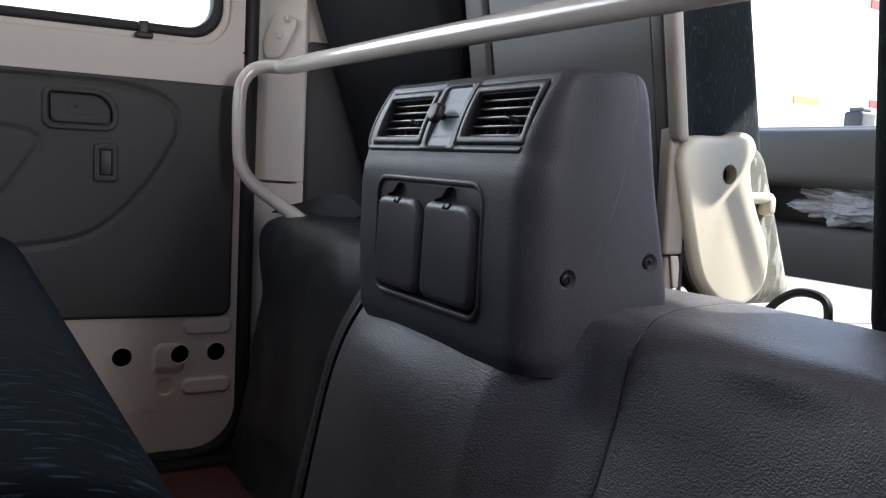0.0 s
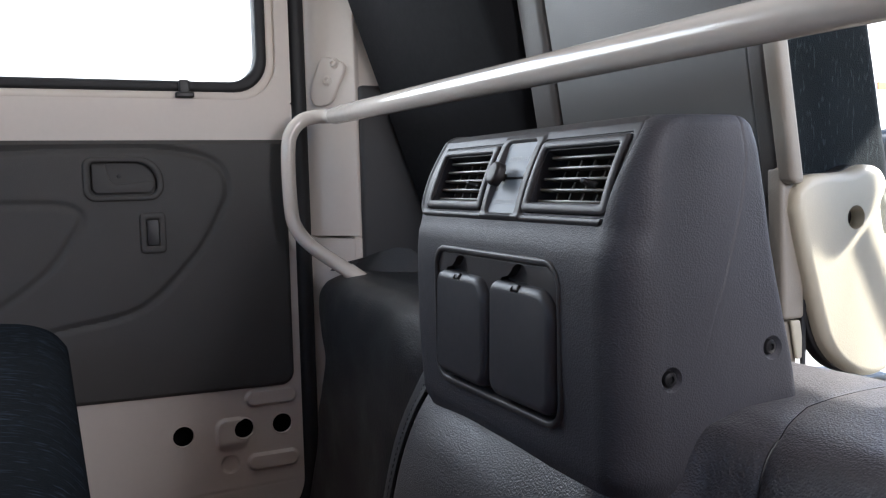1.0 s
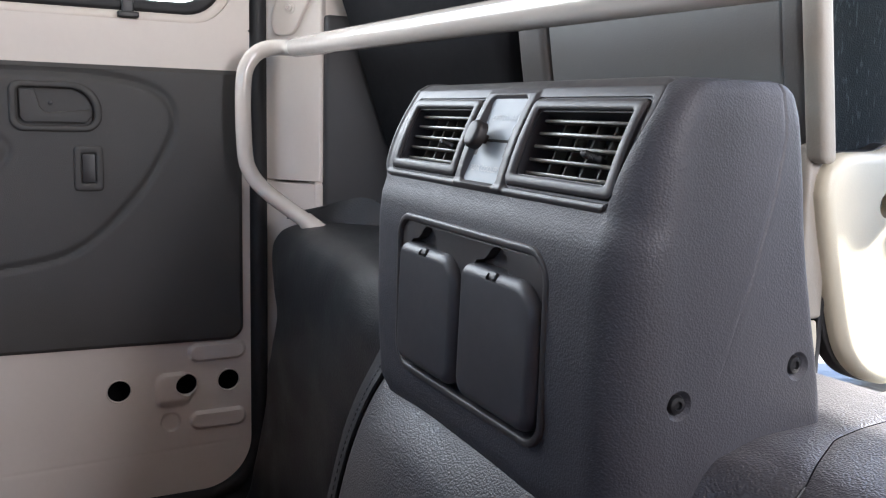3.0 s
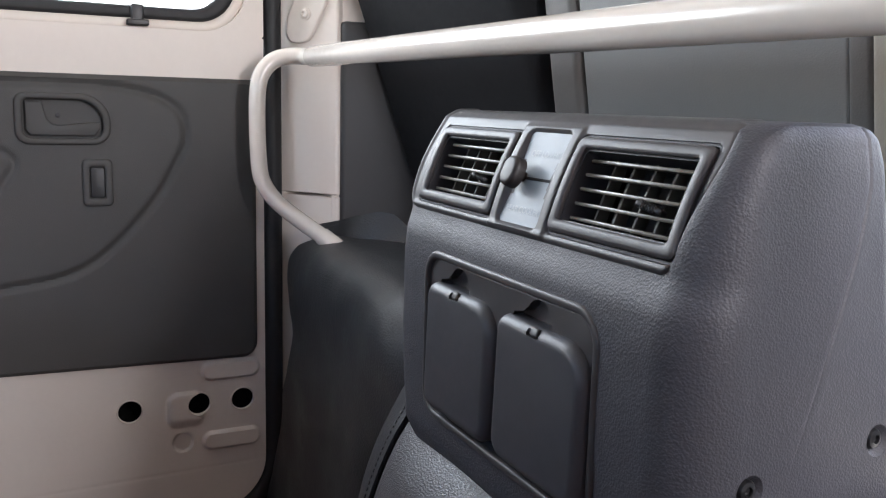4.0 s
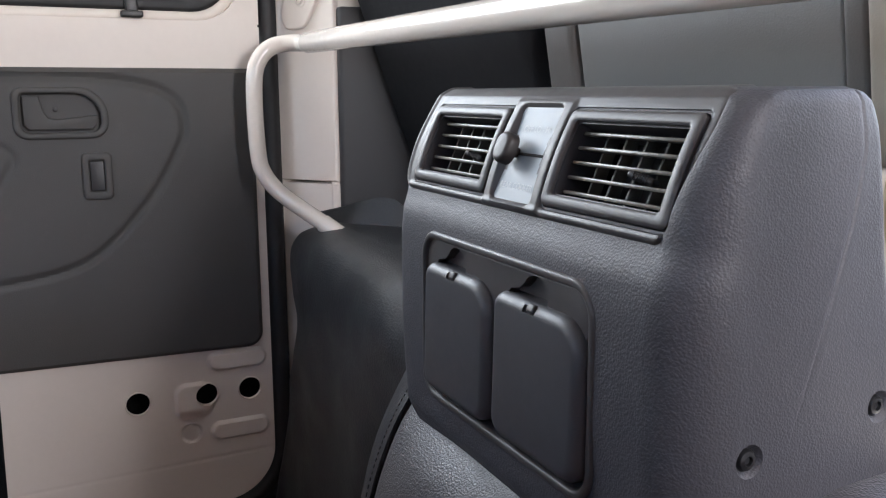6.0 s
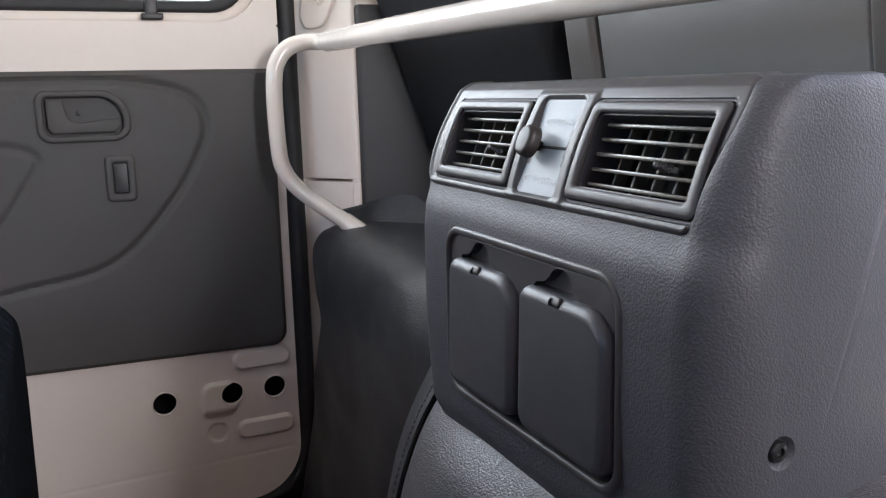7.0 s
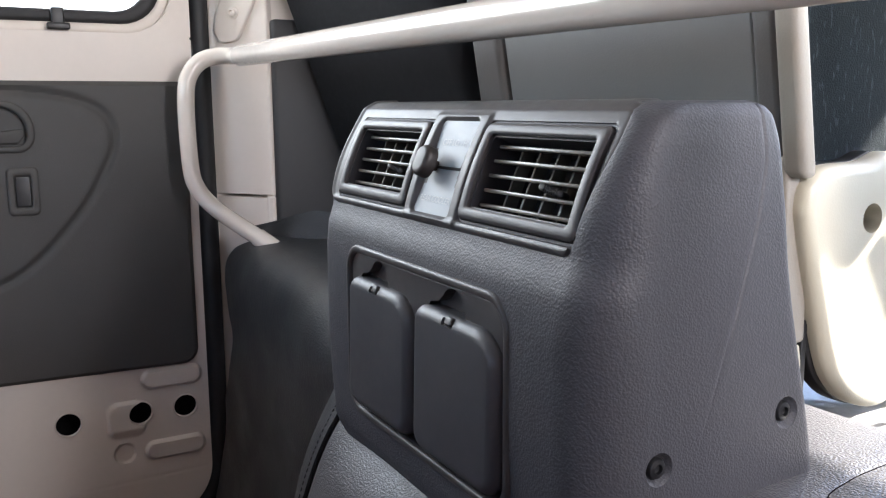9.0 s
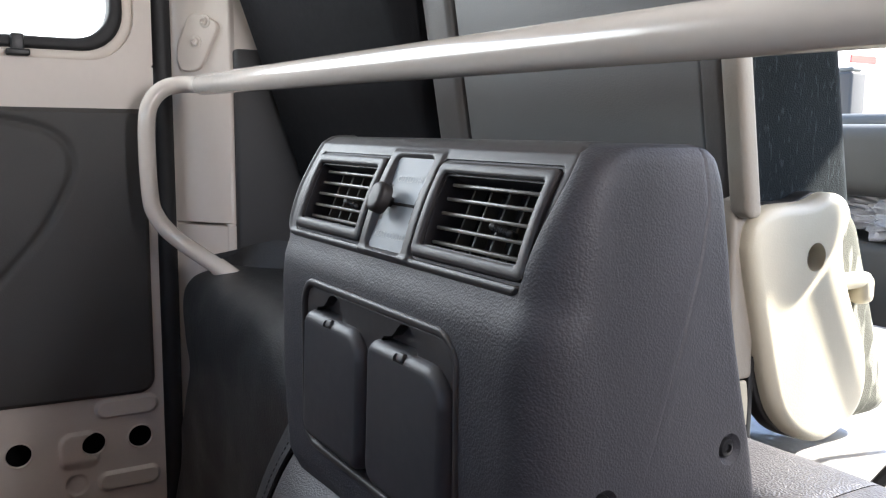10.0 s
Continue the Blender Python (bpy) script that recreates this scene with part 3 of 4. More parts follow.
# bracket with two bolts
plate = part("bolted_plate", slab([(p[0], p[1]) for p in curve_points([(0.0215, 0.712, 0), (0.0300, 0.6990, 0), (0.0500, 0.6985, 0), (0.0625, 0.706, 0), (0.0760, 0.730, 0), (0.0865, 0.750, 0), (0.0850, 0.7615, 0), (0.0700, 0.7690, 0), (0.0530, 0.7745, 0), (0.0420, 0.7700, 0), (0.0300, 0.746, 0), (0.0230, 0.729, 0), (0.0215, 0.712, 0)], 4)][:-1], Matrix.Translation(pnor * 0.0065) @ TO_PIL, 0.010, 0.003), M_PAINT, pillar)
for u, z in ((0.0690, 0.763), (0.0545, 0.7365)):
    part("bolt", lathe([(0.0, -0.001), (0.0090, -0.001), (0.0086, 0.0010), (0.0062, 0.0018), (0.0050, 0.0050), (0.0030, 0.0058), (0.0018, 0.0035), (0.0, 0.0030)], Matrix.Translation(PA + pdir * u + pnor * 0.0065 + Vector((0, 0, z))) @ Matrix(((pdir.x, 0, pnor.x, 0), (pdir.y, 0, pnor.y, 0), (0, 1, 0, 0), (0, 0, 0, 1))), 12), M_PAINT, plate)
belt_trim = box((-0.700, 0.116, 0.40), (-0.676, 0.42, 0.727), 0.006)
solo("pillar_trim", belt_trim, M_GREY_TRIM, "dark grey plastic trim beside the pillar", "trim", kind="structure")

# ---- grab rail ----
def rail_at(x):
    return Vector((x, 0.0492 - 0.0089 * x, 0.6666 - 0.013 * x))


rail = thing("grab_rail", (-0.62, 0.03, 0.43), "grey-white painted steel grab rail behind the front seats", "grab rail")
part("rail_tube", tube([rail_at(x) for x in (-0.622, -0.617, -0.3, 0.0, 0.3, 0.60)], [0.0112, 0.0131, 0.0131, 0.0131, 0.0131, 0.0131], 28), M_RAIL, rail)
rod = [rail_at(-0.60), rail_at(-0.625), (-0.645, 0.052, 0.6755), (-0.659, 0.036, 0.6755), (-0.664, 0.018, 0.670), (-0.6655, 0.004, 0.656), (-0.666, -0.0035, 0.634), (-0.666, -0.005, 0.585), (-0.664, -0.003, 0.530), (-0.660, 0.002, 0.509), (-0.653, 0.013, 0.491), (-0.640, 0.032, 0.472), (-0.608, 0.070, 0.441), (-0.591, 0.090, 0.424)]
part("end_rod", tube(curve_points(rod, 6), 0.0108, 22), M_RAIL, rail)
part("foot_collar", tube([(-0.612, 0.0655, 0.4447), (-0.597, 0.083, 0.430)], 0.0122, 20), M_RAIL, rail)
part("rail_leg", tube(curve_points([rail_at(0.57), rail_at(0.60), (0.655, 0.069, 0.65), (0.67, 0.069, 0.60), (0.67, 0.069, 0.36)], 6), 0.0108, 20), M_RAIL, rail)

# ---- vinyl covered step ----
FORE = [(0.20, 0.30), (0.205, 0.40), (0.195, 0.424), (0.16, 0.429), (0.10, 0.427), (0.05, 0.424), (0.012, 0.408), (-0.010, 0.393), (-0.022, 0.374), (-0.033, 0.350), (-0.042, 0.324), (-0.051, 0.293), (-0.062, 0.25), (-0.080, 0.17), (-0.098, 0.08), (-0.11, 0.0)]
ASIDE = [(0.20, 0.30), (0.205, 0.40), (0.195, 0.424), (0.16, 0.429), (0.10, 0.427), (0.062, 0.4255), (0.046, 0.420), (0.035, 0.411), (0.027, 0.397), (0.021, 0.377), (0.013, 0.349), (0.0, 0.313), (-0.018, 0.268), (-0.050, 0.190), (-0.082, 0.09), (-0.10, 0.0)]
fore = curve_points([(p[0], p[1], 0) for p in FORE], 5)
aside = curve_points([(p[0], p[1], 0) for p in ASIDE], 5)


def step_point(x, s, puff=1.0):
    """The cover bulges out under the console's front and falls more steeply beside it."""
    k = s * (len(fore) - 1)
    i = min(int(k), len(fore) - 2)
    b = smoothstep(0.135, 0.195, x)
    p = fore[i].lerp(fore[i + 1], k - i).lerp(aside[i].lerp(aside[i + 1], k - i), b)
    bulge = 0.022 * math.exp(-((x + 0.01) / 0.11) ** 2) * smoothstep(0.47, 0.66, s) * (1 - smoothstep(0.68, 0.95, s))
    bulge += 0.005 * math.exp(-((x - 0.188) / 0.02) ** 2) * smoothstep(0.36, 0.46, s)
    # soft waviness of the loose cover
    w = bulge + 0.0035 * puff * noise.noise(Vector((x * 5.0, s * 5.0, 1.7))) + 0.0015 * puff * noise.noise(Vector((x * 14.0, s * 9.0, 4.7)))
    # the seam beside the console runs aslant
    slant = lerp_table([(0.0, 0.021), (0.045, 0.012), (0.095, -0.013), (0.12, -0.016)], p.x) * math.exp(-((x - 0.225) / 0.06) ** 2)
    return Vector((x + slant, p.x - w * 0.6, p.y + w * 0.8))


def step_panel(x0, x1, nu, name, dip=None, tuck0=0.0, tuck1=0.0):
    def f(u, v):
        x = x0 + (x1 - x0) * u
        q = step_point(x, v)
        # edges roll under at the seams
        e0, e1 = (x - x0), (x1 - x)
        t = tuck0 * (1 - smoothstep(0, 0.008, e0)) ** 2 + tuck1 * (1 - smoothstep(0, 0.008, e1)) ** 2
        q.y += t
        q.z -= t * 0.6
        if dip:
            k = dip(x, v)
            q.y += k
            q.z -= k * 0.5
        return q
    return grid(f, nu, 90)


def dip_right(x, v):
    return 0.007 * math.exp(-((x - 0.36) / 0.06) ** 2) * smoothstep(0.42, 0.55, v)


cover = thing("vinyl_step_cover", (0.1, 0.0, 0.0), "black grained vinyl cover over the step", "step cover", kind="structure")
part("vinyl_panel", step_panel(-0.1296, 0.2246, 90, "panel", None, 0.0025, 0.0012), M_VINYL, cover)
part("vinyl_panel", step_panel(0.2254, 0.80, 120, "panel", dip_right, 0.0012, 0.0), M_VINYL, cover)
part("vinyl_hem", grid(lambda u, v: step_point(-0.205 + 0.0745 * u, v) + Vector((0, -0.0012 + 0.025 * (1 - u) ** 2, 0.0012 - 0.014 * (1 - u) ** 2)), 22, 90, thick=(0, 0.002, -0.002)), M_HEM, cover, "turned hem with a line of stitching")
part("seam", tube([step_point(0.225, s / 90) + Vector((0, 0.0012, -0.0008)) for s in range(37, 91)], 0.0008, 6), M_RUBBER, cover)
for k in range(36):
    a, b = step_point(-0.139, 0.5 + 0.012 * k), step_point(-0.139, 0.5065 + 0.012 * k)
    lift = Vector((0, -0.0012, 0.0012))
    part("stitch", tube([a + lift, b + lift], 0.0005, 5), M_HEM, cover)
# block over the left of the step
BLOCK = curve_points([(0.46, 0.30, 0), (0.455, 0.425, 0), (0.42, 0.437, 0), (0.25, 0.440, 0), (0.12, 0.440, 0), (0.085, 0.4375, 0), (0.060, 0.431, 0), (0.044, 0.416, 0), (0.035, 0.392, 0), (0.031, 0.355, 0), (0.030, 0.30, 0), (0.029, 0.22, 0), (0.024, 0.12, 0), (0.012, 0.04, 0), (0.0, 0.0, 0)], 8)
# where the cover's loose side hangs, by height
BLOCK_SIDE = [(0.06, -0.737), (0.144, -0.719), (0.216, -0.694), (0.25, -0.67), (0.278, -0.657), (0.327, -0.6555), (0.355, -0.67), (0.383, -0.684), (0.405, -0.691), (0.425, -0.688), (0.436, -0.67), (0.445, -0.65)]


def block(u, v):
    k = v * (len(BLOCK) - 1)
    i = min(int(k), len(BLOCK) - 2)
    p = BLOCK[i].lerp(BLOCK[i + 1], k - i)
    back = smoothstep(0.07, 0.13, p.x)
    x0 = lerp_table(BLOCK_SIDE, p.y) * (1 - back) - 0.715 * back
    x = x0 + (-0.12 - x0) * u
    w = 0.009 * noise.noise(Vector((x * 7, p.x * 7, p.y * 9 + 3.1))) + 0.0025 * noise.noise(Vector((x * 19, p.x * 19, p.y * 22)))
    w -= 0.012 * math.exp(-((x + 0.30) / 0.06) ** 2 - ((p.y - 0.24) / 0.05) ** 2)
    droop = -0.007 * smoothstep(-0.45, -0.25, x) * (1 - back)
    edge = 0.016 * (1 - smoothstep(0, 0.035, x - x0)) ** 2 * (1 - back)
    return Vector((x, p.x - w + edge, p.y + w * 0.4 * (1 - back) + droop * smoothstep(0.30, 0.42, p.y) - edge * 0.25 * smoothstep(0.38, 0.43, p.y)))


solo("wheel_arch_cover", grid(block, 110, 140), M_VINYL_D, "dull black vinyl cover over the raised side of the step", "step cover", kind="structure")


def loose_flap(u, v):
    """A corner of the cover that stands up against the pillar, highest past its middle."""
    rise = lerp_table([(0.0, 0.010), (0.35, 0.024), (0.68, 0.038), (0.80, 0.036), (1.0, 0.012)], u)
    p = Vector((-0.690 + 0.135 * u, 0.062 + 0.092 * u, 0.4385)).lerp(Vector((-0.690 + 0.135 * u, 0.078 + 0.092 * u, 0.4385)), v)
    return p + Vector((0, 0.004 * math.sin(9 * u), rise * v))


flap = grid(loose_flap, 24, 8, thick=(-0.001, 0.002, -0.001))
solo("vinyl_flap", flap, M_VINYL_D, "loose black vinyl flap standing up on the step cover", "vinyl flap")

# ---- rear cooler console ----
cool = thing("rear_cooler", (0.035, 0.03, 0.38), "charcoal plastic rear cooler console with two air vents", "air cooler")
CX0, CX1, CZ0, CZ1 = -0.1255, 0.193, 0.372, 0.6135
BAND_LOW, BAND_HIGH, BAND_HALF, BULGE = Vector((0.0285, -0.0235, 0.550)), Vector((0.0285, -0.0015, 0.602)), 0.038, 0.0035
by = (BAND_HIGH - BAND_LOW).normalized()
bz = Vector((1, 0, 0)).cross(by)
bc = (BAND_LOW + BAND_HIGH) / 2


def band_bulge(y):
    """The vent band is gently convex across its slope."""
    return BULGE * max(-0.6, 1 - (y / BAND_HALF) ** 2) - 0.0008


band_profile = [bc + by * q + bz * band_bulge(q) for q in [-0.036 + 0.004 * i for i in range(19)]]
FRONT = [(0.372, -0.026), (0.385, -0.0315), (0.45, -0.0345), (0.515, -0.0345), (0.530, -0.0330)] + [(p.z, p.y) for p in band_profile] + [(0.6125, 0.0105), (0.6135, 0.018)]
REAR = [(0.372, 0.118), (0.43, 0.111), (0.50, 0.099), (0.56, 0.088), (0.595, 0.081), (0.605, 0.078), (0.6110, 0.074), (0.6135, 0.067)]
SIDE_R = [(0.372, 0.186), (0.385, 0.1915), (0.43, 0.193), (0.50, 0.1925), (0.56, 0.1905), (0.595, 0.1888), (0.6080, 0.1868), (0.6122, 0.1825), (0.6135, 0.176)]
CREASE = [(0.40, 0.012), (0.46, 0.029), (0.51, 0.046), (0.555, 0.060), (0.585, 0.066), (0.606, 0.064)]
# the shoulder beside the vents stands proud of their band
SHOULDER = [(0.538, 0.0), (0.556, 0.0022), (0.575, 0.0036), (0.595, 0.0034), (0.6135, 0.0012)]
zs = [0.372, 0.376, 0.381, 0.387] + [0.395 + 0.01 * i for i in range(14)] + [0.531, 0.537] + [0.542 + 0.0045 * i for i in range(14)] + [0.604, 0.607, 0.6095, 0.611, 0.6122, 0.6130, 0.6135]


def corner_radius(z):
    return 0.030 - 0.0045 * smoothstep(0.49, 0.54, z) - 0.0125 * smoothstep(0.545, 0.606, z)


def console_ring(z):
    yf, yr, xr = lerp_table(FRONT, z), lerp_table(REAR, z), lerp_table(SIDE_R, z)
    xl = CX0 + (CX1 - xr) - 0.0045 * math.exp(-((z - 0.572) / 0.026) ** 2)
    rad = corner_radius(z)
    pts = []
    n = 10
    rl = 0.018 - 0.010 * smoothstep(0.525, 0.550, z)
    pts += [(xl, yr + (yf + rl - yr) * i / n) for i in range(n)]
    for i in range(9):
        a = radians(180 + 90 * i / 8)
        pts.append((xl + rl + rl * math.cos(a), yf + rl + rl * math.sin(a)))
    sh = lerp_table(SHOULDER, z)
    xe = xr - rad
    pts += [(xl + rl + (xe - 0.0055 - xl - rl) * i / 22, yf) for i in range(1, 23)]
    pts += [(xe - 0.0042, yf - 0.12 * sh), (xe - 0.0028, yf - 0.5 * sh), (xe - 0.0014, yf - 0.88 * sh)]
    yf -= sh
    for i in range(9):
        a = radians(270 + 90 * i / 8)
        pts.append((xr - rad + rad * math.cos(a), yf + rad + rad * math.sin(a)))
    yc = lerp_table(CREASE, z)
    ya, yb = yf + rad, yr - 0.008
    pts += [(xr, ya + (yc - 0.0012 - ya) * i / 30) for i in range(1, 30)]
    pts += [(xr, yc + d) for d in (-0.0012, -0.0007, -0.0003, 0.0, 0.0003, 0.0007, 0.0014)]
    pts += [(xr, yc + 0.0014 + (yb - yc - 0.0014) * i / 16) for i in range(1, 16)]
    for i in range(6):
        a = radians(90 * i / 5)
        pts.append((xr - 0.008 + 0.008 * math.cos(a), yr - 0.008 + 0.008 * math.sin(a)))
    pts.append((xl, yr))
    f = smoothstep(0.44, 0.55, z)
    return [Vector((x - (f * (0.13 * max(0, y - yc) + 0.0009 * math.exp(-((y - yc) / 0.0009) ** 2)) if x > 0.1 else 0), y, z)) for x, y in pts]


def console_shell():
    bm = bmesh.new()
    rings = []
    for z in zs:
        rings.append([bm.verts.new(p) for p in console_ring(z)])
    k = len(rings[0])
    for a, b in zip(rings, rings[1:]):
        for i in range(k):
            bm.faces.new((a[i], a[(i + 1) % k], b[(i + 1) % k], b[i]))
    bm.faces.new(rings[-1])
    bm.faces.new(rings[0][::-1])
    bmesh.ops.remove_doubles(bm, verts=bm.verts[:], dist=2e-5)
    bmesh.ops.dissolve_degenerate(bm, edges=bm.edges[:], dist=1e-6)
    bmesh.ops.recalc_face_normals(bm, faces=bm.faces[:])
    if bm.calc_volume(signed=True) < 0:
        bmesh.ops.reverse_faces(bm, faces=bm.faces[:])
    return bm


# the vent band lies on a slope: its own frame, x along the console, y up the slope
TO_BAND = Matrix(((1, by.x, bz.x, bc.x), (0, by.y, bz.y, bc.y), (0, by.z, bz.z, bc.z), (0, 0, 0, 1)))
BAND_INV = TO_BAND.inverted()


def dense_pair(w, h, r, w2, h2, r2, step=0.004):
    """Two rounded rectangles, divided alike."""
    o, q = rrect(w, h, r, 5), rrect(w2, h2, r2, 5)
    a, b = [], []
    for i in range(len(o)):
        k = (i + 1) % len(o)
        n = max(1, int(math.hypot(o[k][0] - o[i][0], o[k][1] - o[i][1]) / step))
        for t in range(n):
            a.append((o[i][0] + (o[k][0] - o[i][0]) * t / n, o[i][1] + (o[k][1] - o[i][1]) * t / n))
            b.append((q[i][0] + (q[k][0] - q[i][0]) * t / n, q[i][1] + (q[k][1] - q[i][1]) * t / n))
    return a, b


def bent(bm):
    """Lays a flat piece of the band on its convex shape."""
    for v in bm.verts:
        p = BAND_INV @ v.co
        p.z += band_bulge(p.y)
        v.co = TO_BAND @ p
    return bm


TO_FRONT = Matrix(((1, 0, 0, 0.0255), (0, 0, -1, -0.0345), (0, 1, 0, 0.466), (0, 0, 0, 1)))
VENTS = (-0.0845, 0.0845)
shell = part("housing", console_shell(), M_CONSOLE, cool)
SCREWS = ((Vector((0.193, 0.003, 0.450)), Vector((1, 0, 0))), (Vector((0.1920, 0.0863, 0.4617)), Vector((0.998, 0.055, 0.01)).normalized()))
cutters = []
for vx in VENTS:
    cutters.append(slab(rrect(0.1040, 0.0560, 0.003, 3), TO_BAND @ pose(vx, 0, 0.02), 0.06))
cutters.append(slab(rrect(0.0500, 0.0600, 0.003, 3), TO_BAND @ pose(0, 0, 0.03), 0.034))
cutters.append(slab(rrect(0.192, 0.1070, 0.015, 6), TO_FRONT @ pose(0.0008, -0.0035, 0.02), 0.036))
for c, nrm in SCREWS:
    cutters.append(lathe([(0, -0.0034), (0.0054, -0.0034), (0.0070, -0.0014), (0.0084, 0.0003), (0.0088, 0.02), (0, 0.02)], Matrix.Translation(c) @ nrm.to_track_quat("Z", "Y").to_matrix().to_4x4(), 28))
cut(shell, cutters)

# smooth surround: its lip runs round the band, bars part the vents from the plate
SUR = [bc + by * q + bz * band_bulge(q) for q in (-0.0345 + 0.002 * i for i in range(36))] + [Vector((0.0285, y, z)) for y, z in ((0.0070, 0.6116), (0.0095, 0.6128), (0.0125, 0.6134), (0.0165, 0.6136), (0.0215, 0.6137), (0.0265, 0.6137))]
SUR_LEN = [0.0]
for p, q in zip(SUR, SUR[1:]):
    SUR_LEN.append(SUR_LEN[-1] + (q - p).length)


def surround_point(u, v):
    s_at = v * SUR_LEN[-1]
    i = min(max(k for k in range(len(SUR)) if SUR_LEN[k] <= s_at + 1e-9), len(SUR) - 2)
    p = SUR[i].lerp(SUR[i + 1], (s_at - SUR_LEN[i]) / (SUR_LEN[i + 1] - SUR_LEN[i]))
    d = (SUR[min(i + 2, len(SUR) - 1)] - SUR[max(i - 1, 0)]).normalized()
    nrm = Vector((1, 0, 0)).cross(d)
    x_right = lerp_table(SIDE_R, p.z) - corner_radius(p.z) - 0.0008
    x_left = CX0 + 0.0050 - 0.0040 * math.exp(-((p.z - 0.572) / 0.026) ** 2)
    # the lower corners are rounded
    r = 0.013
    low = max(0.0, r - s_at)
    pull = r - math.sqrt(max(0.0, r * r - low * low))
    x = x_left + pull + (x_right - x_left - pull - 0.55 * pull) * u
    e = min(x - x_left - pull, s_at, max(0.0, x_right - 0.55 * pull - x) + 0.05 * smoothstep(0.012, 0.030, s_at))
    h = 0.0001 + 0.0017 * smoothstep(0.0, 0.0018, e) - 0.0010 * smoothstep(0.0030, 0.0060, e)
    h -= 0.0010 * smoothstep(0.0045, 0.0, x_right - x) * smoothstep(0.010, 0.020, s_at)
    bx, q = x - bc.x, (p - bc).dot(by)
    for vx in VENTS:
        h -= 0.0042 * smoothstep(0.0010, -0.0006, rect_depth(bx - vx, q, 0.1058, 0.0572, 0.005))
    between = smoothstep(0.033, 0.029, abs(bx))
    h += 0.0014 * between * smoothstep(0.035, 0.031, abs(q))
    h -= 0.0036 * smoothstep(0.0018, -0.0022, rect_depth(bx, q, 0.0440, 0.0580, 0.004))
    return Vector((x, p.y, p.z)) + nrm * h


def surround():
    bm = grid(surround_point, 300, 84, thick=(0, 0.004, -0.002))
    gone = []
    for f in bm.faces:
        if len(f.verts) > 4:
            gone.append(f)
            continue
        c = BAND_INV @ f.calc_center_median()
        if min([rect_depth(c.x - vx, c.y, 0.1058, 0.0572, 0.005) for vx in VENTS] + [rect_depth(c.x, c.y, 0.0440, 0.0580, 0.004) + 0.0025]) < -0.003:
            gone.append(f)
    bmesh.ops.delete(bm, geom=gone, context="FACES")
    return bm


part("vent_surround", surround(), M_CONSOLE_S, cool, "smooth grey surround of the vents")


def louvre_vent(cx, tilt):
    t = TO_BAND @ pose(cx, 0, 0.0030)
    fr = part("vent_frame", bent(ring_slab(*dense_pair(0.1035, 0.0550, 0.004, 0.0890, 0.0420, 0.0022), t, 0.005, 0.0012)), M_CONSOLE_S, cool)
    part("vent_throat", bent(ring_slab(*dense_pair(0.0920, 0.0450, 0.0025, 0.0870, 0.0400, 0.002), t @ pose(0, 0, -0.0032), 0.030)), M_FLAP, fr)
    part("vent_core", slab(rrect(0.088, 0.042, 0.002, 3), t @ pose(0, 0, -0.034), 0.004), M_BLACKP, fr)
    for i in range(5):
        y = -0.0162 + 0.0083 * i
        part("slat", bent(box((-0.0434, -0.0010, -0.0042), (0.0434, 0.0010, 0.0042), 0.0006, 2, m=t @ pose(0, y, -0.0122, tilt))), M_LOUVRE, fr)
    for i in range(5):
        x = -0.0324 + 0.0162 * i
        part("vane", box((-0.0007, -0.0200, -0.005), (0.0007, 0.0200, 0.005), 0.0004, 2, m=t @ pose(x, 0, -0.0180, 0, 16)), M_LOUVRE, fr)
    kn = bmesh.new()
    lever = t @ pose(0.0205, -0.0050, -0.0045, 0, 18, -8)
    box((-0.0078, -0.0019, -0.0065), (0.0078, 0.0019, 0.0010), 0.0017, 4, bm=kn, m=lever)
    for i in range(7):
        box((-0.0040 + 0.0013 * i, -0.0021, -0.004), (-0.0035 + 0.0013 * i, 0.0021, 0.0013), 0.0002, 1, bm=kn, m=lever)
    part("vent_knob", bent(kn), M_BLACKP, fr)


for vx, tilt in zip(VENTS, (12, 13)):
    louvre_vent(vx, tilt)

# control plate, slot, slider knob and print
tp = TO_BAND @ pose(0, 0, 0.0010)
plate = part("control_plate", slab(rrect(0.0445, 0.0575, 0.0025, 3), tp, 0.002), M_PLATE, cool, "pale blue-grey printed control plate")
# dark strip laid on the plate, draws the slot's inner shade
part("slot", slab(rrect(0.032, 0.0016, 0.0007, 3), tp @ pose(0.001, -0.0005, 0.0006), 0.001), M_CAVITY_SHADE, plate)
kb = bmesh.new()
slab(rrect(0.0165, 0.0190, 0.0075, 6), tp @ pose(-0.0125, 0.0, 0.0125), 0.0075, 0.0032, 5, bm=kb)
slab(rrect(0.006, 0.006, 0.002, 3), tp @ pose(-0.0125, 0.0, 0.004), 0.004, bm=kb)
part("slider_knob", kb, M_KNOB, cool, "dark plastic slider knob")


def lettering(text, x, y, size, parent):
    cu = bpy.data.curves.new("print", "FONT")
    cu.body, cu.size, cu.align_x, cu.align_y, cu.extrude = text, size, "CENTER", "CENTER", 0.00003
    ob = new("print", cu)
    ob.matrix_world = tp @ pose(x, y, 0.0003)
    dg = bpy.context.evaluated_depsgraph_get()
    dg.update()
    me = bpy.data.meshes.new_from_object(ob.evaluated_get(dg))
    me.transform(tp @ pose(x, y, 0.0003))
    bpy.data.objects.remove(ob)
    me.materials.clear()
    me.materials.append(M_MARK)
    o = new("lettering", me)
    o.parent = parent


lettering("OFF LO - HI", 0.001, 0.0150, 0.0056, plate)
lettering("REAR COOLER", 0.0, -0.0200, 0.0054, plate)

